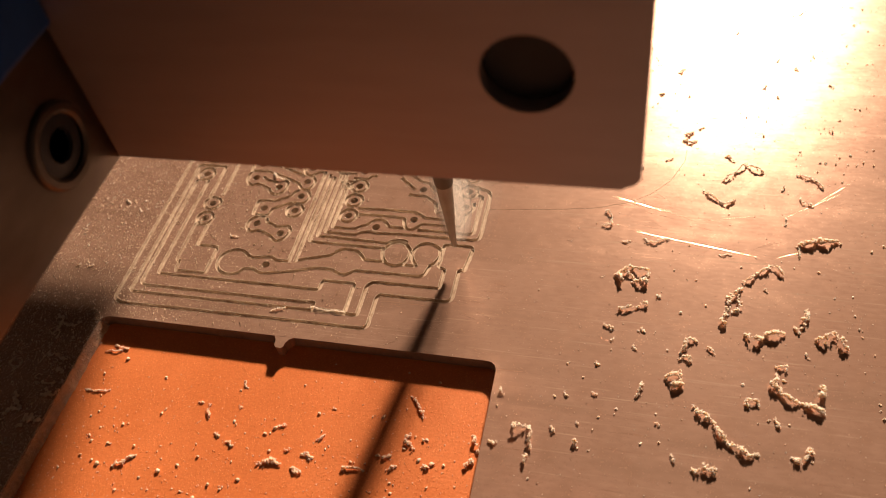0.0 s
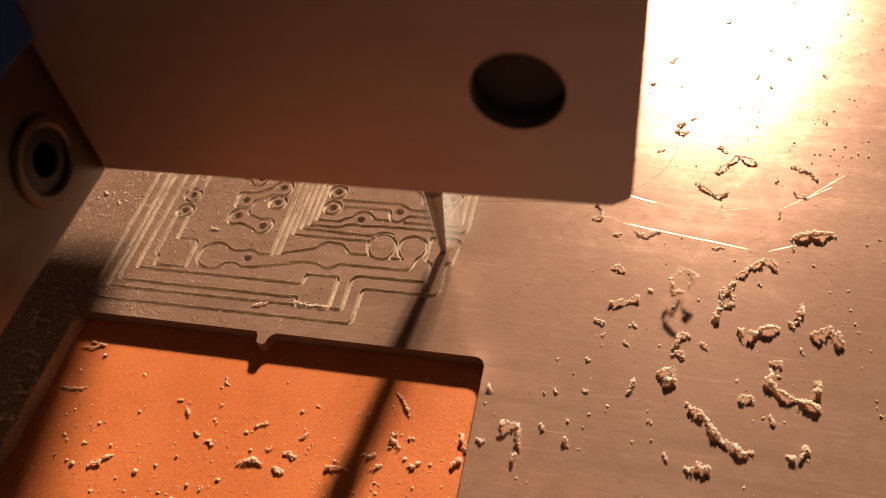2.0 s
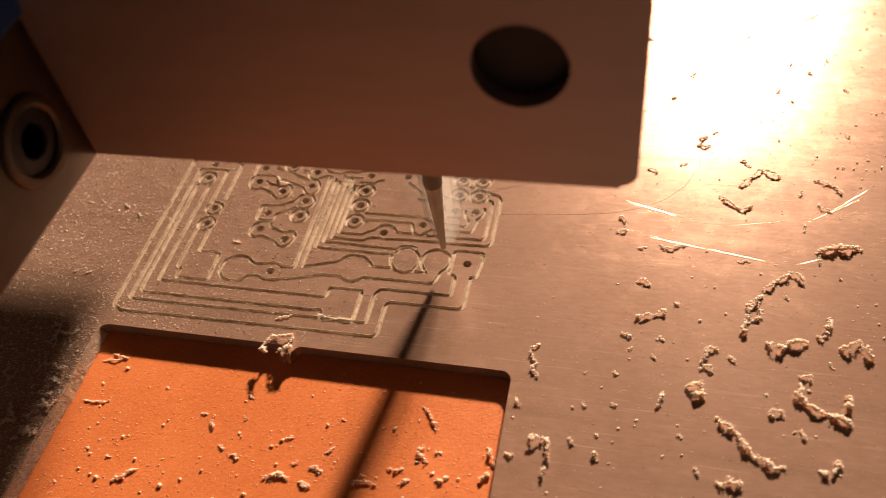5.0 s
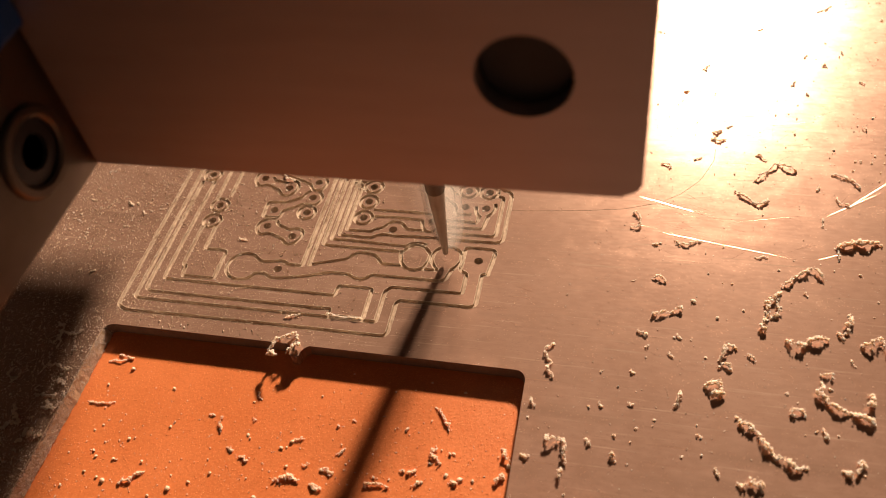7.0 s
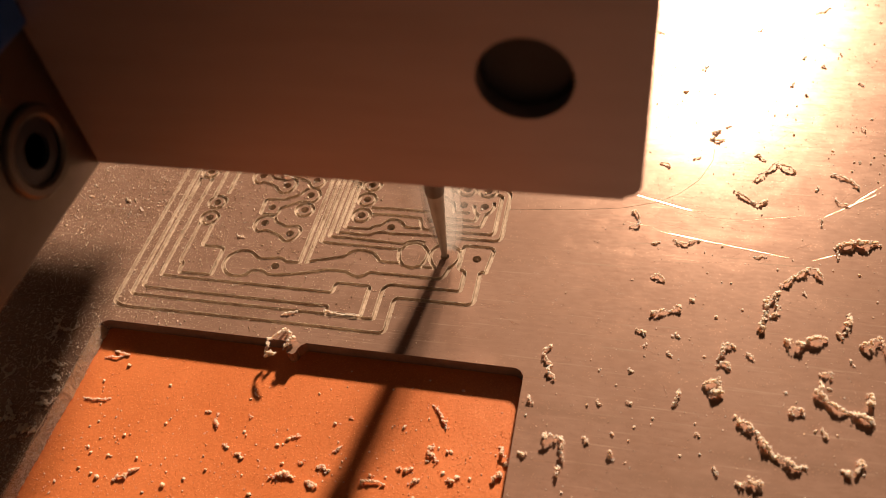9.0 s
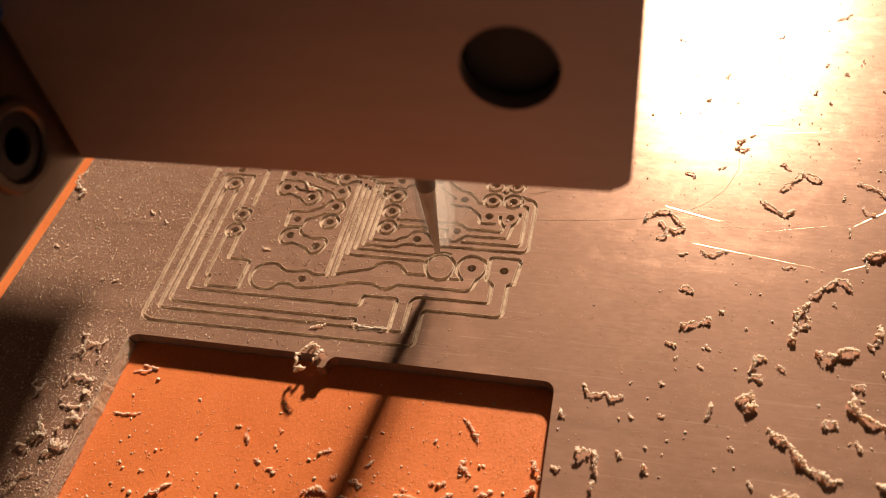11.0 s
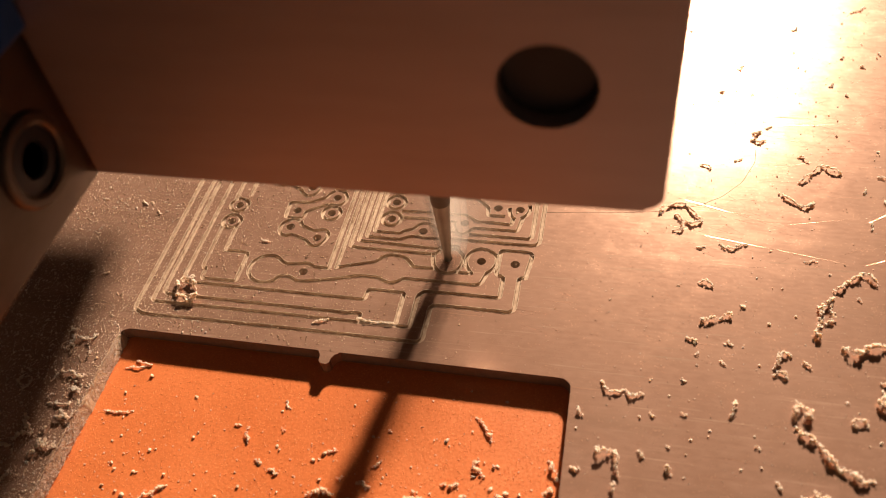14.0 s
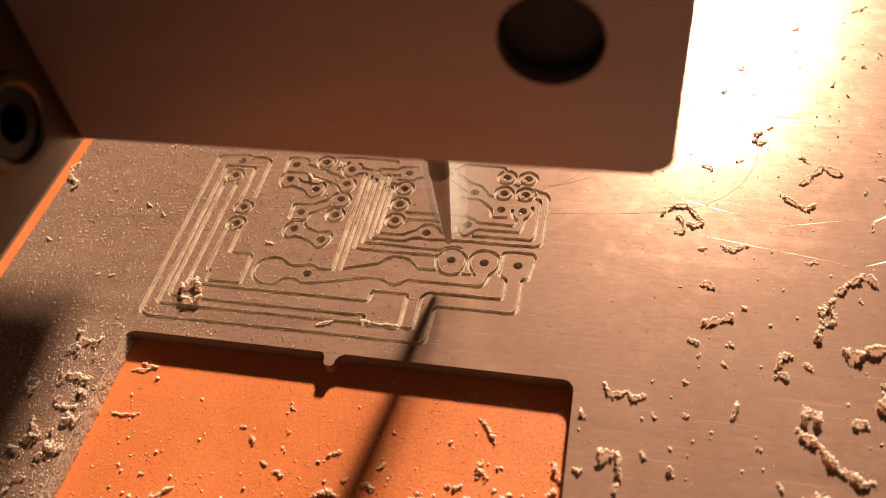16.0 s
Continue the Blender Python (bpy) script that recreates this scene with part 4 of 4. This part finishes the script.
# ---- motion ----
def motions():
    # seconds, tip's x, tip's height
    tip = [(0.0, -7.8, 2.1), (0.5, -7.8, 1.6), (1.0, -7.8, 0.9), (1.5, -7.8, 0.3), (2.0, -7.8, -0.5), (2.5, -7.8, -0.8), (3.0, -7.8, -1.1), (3.5, -7.8, -1.1), (4.0, -7.8, -0.6), (4.5, -7.8, 2.0), (4.8, -8.8, 2.3), (5.0, -10.3, 2.3), (5.2, -11.3, 2.3),
           (5.5, -11.45, 2.3), (6.6, -11.45, 1.6), (7.5, -11.45, -0.6), (8.0, -11.45, -1.5), (8.7, -11.45, -1.6), (9.4, -11.45, 2.3), (9.8, -13.4, 2.3), (10.2, -15.1, 2.3), (11.0, -15.1, 2.3), (11.5, -15.1, 1.3), (12.0, -15.1, 0.9), (12.5, -15.1, 0.4), (13.0, -15.1, 0.0),
           (13.5, -15.1, -1.0), (14.0, -15.1, -1.5), (14.5, -15.1, -1.5), (15.0, -15.1, -1.2), (15.5, -15.1, 0.4), (16.0, -15.1, 2.7)]
    walk(head, [(t, pose(x * K, 56.8 * K, z * K)) for t, x, z in tip])
    # the bit drives each disc down as it goes through
    for (slug, x, y), t in zip(slugs, (2.6, 7.8, 13.6)):
        walk(slug, [(s, pose(x * K, y * K, z * K)) for s, z in ((0.0, 0.0), (t - 1.0, 0.0), (t - 0.5, 0.0), (t, -1.15), (t + 0.5, -1.2), (16.0, -1.2))])
    # seconds, place, turn
    flights = ((tuft, [(0.0, 12.6, 56.6, 0.0, 0), (1.5, 12.6, 56.6, 0.0, 0), (1.9, 12.6, 56.6, 0.0, 0), (2.0, 18.3, 54.3, 1.5, 60), (2.1, 0.5, 58.5, 2.0, 100), (2.2, -0.6, 57.2, 1.5, 60), (2.3, -25.9, 43.4, 0.0, 20), (2.6, -25.9, 43.4, 0.0, 20), (5.2, -25.9, 43.4, 0.0, 20),
                       (7.3, -26.2, 43.2, 0.0, 40), (8.7, -26.4, 43.1, 0.0, 55), (10.8, -26.5, 43.0, 0.0, 60), (12.7, -26.5, 43.0, 0.0, 60), (13.0, -26.4, 43.0, 0.0, 62), (13.1, -33.0, 47.0, 2.0, 100), (13.4, -40.0, 49.2, 1.0, 110), (13.7, -42.6, 49.0, 0.05, 118), (14.1, -42.6, 49.0, 0.05, 120), (16.0, -42.6, 49.0, 0.05, 120)]),
               (worm, [(0.0, 46.0, 30.0, 0.0, 40), (1.6, 46.0, 30.0, 0.0, 40), (2.0, 46.0, 30.0, 0.0, 40), (2.3, 1.5, 45.0, 0.0, 0), (2.6, 1.5, 45.0, 0.0, 0), (8.7, 1.6, 44.6, 0.0, 0), (9.6, 2.6, 43.5, 0.2, 40), (10.8, 4.1, 42.7, 0.0, 72), (16.0, 4.1, 42.7, 0.0, 72)]),
               (chain, [(0.0, 58.0, 70.0, 0.0, -60), (8.7, 58.0, 70.0, 0.0, -60), (9.3, 58.0, 70.0, 0.0, -60), (10.2, 9.5, 66.0, 0.0, 0), (10.8, 9.5, 66.0, 0.0, 0), (16.0, 9.5, 66.0, 0.0, 0)]),
               (clump, [(0.0, 17.4, 43.8, 0.0, 0), (8.7, 17.4, 43.8, 0.0, 0), (12.9, 17.6, 43.5, 0.0, 10), (13.8, 17.9, 43.3, 0.0, 20), (14.1, 20.4, 42.4, 0.0, 60), (16.0, 20.4, 42.4, 0.0, 60)]))
    for thing, rows in flights:
        walk(thing, [(t, pose(x * K, y * K, z * K, 0, 0, a)) for t, x, y, z, a in rows])


motions()
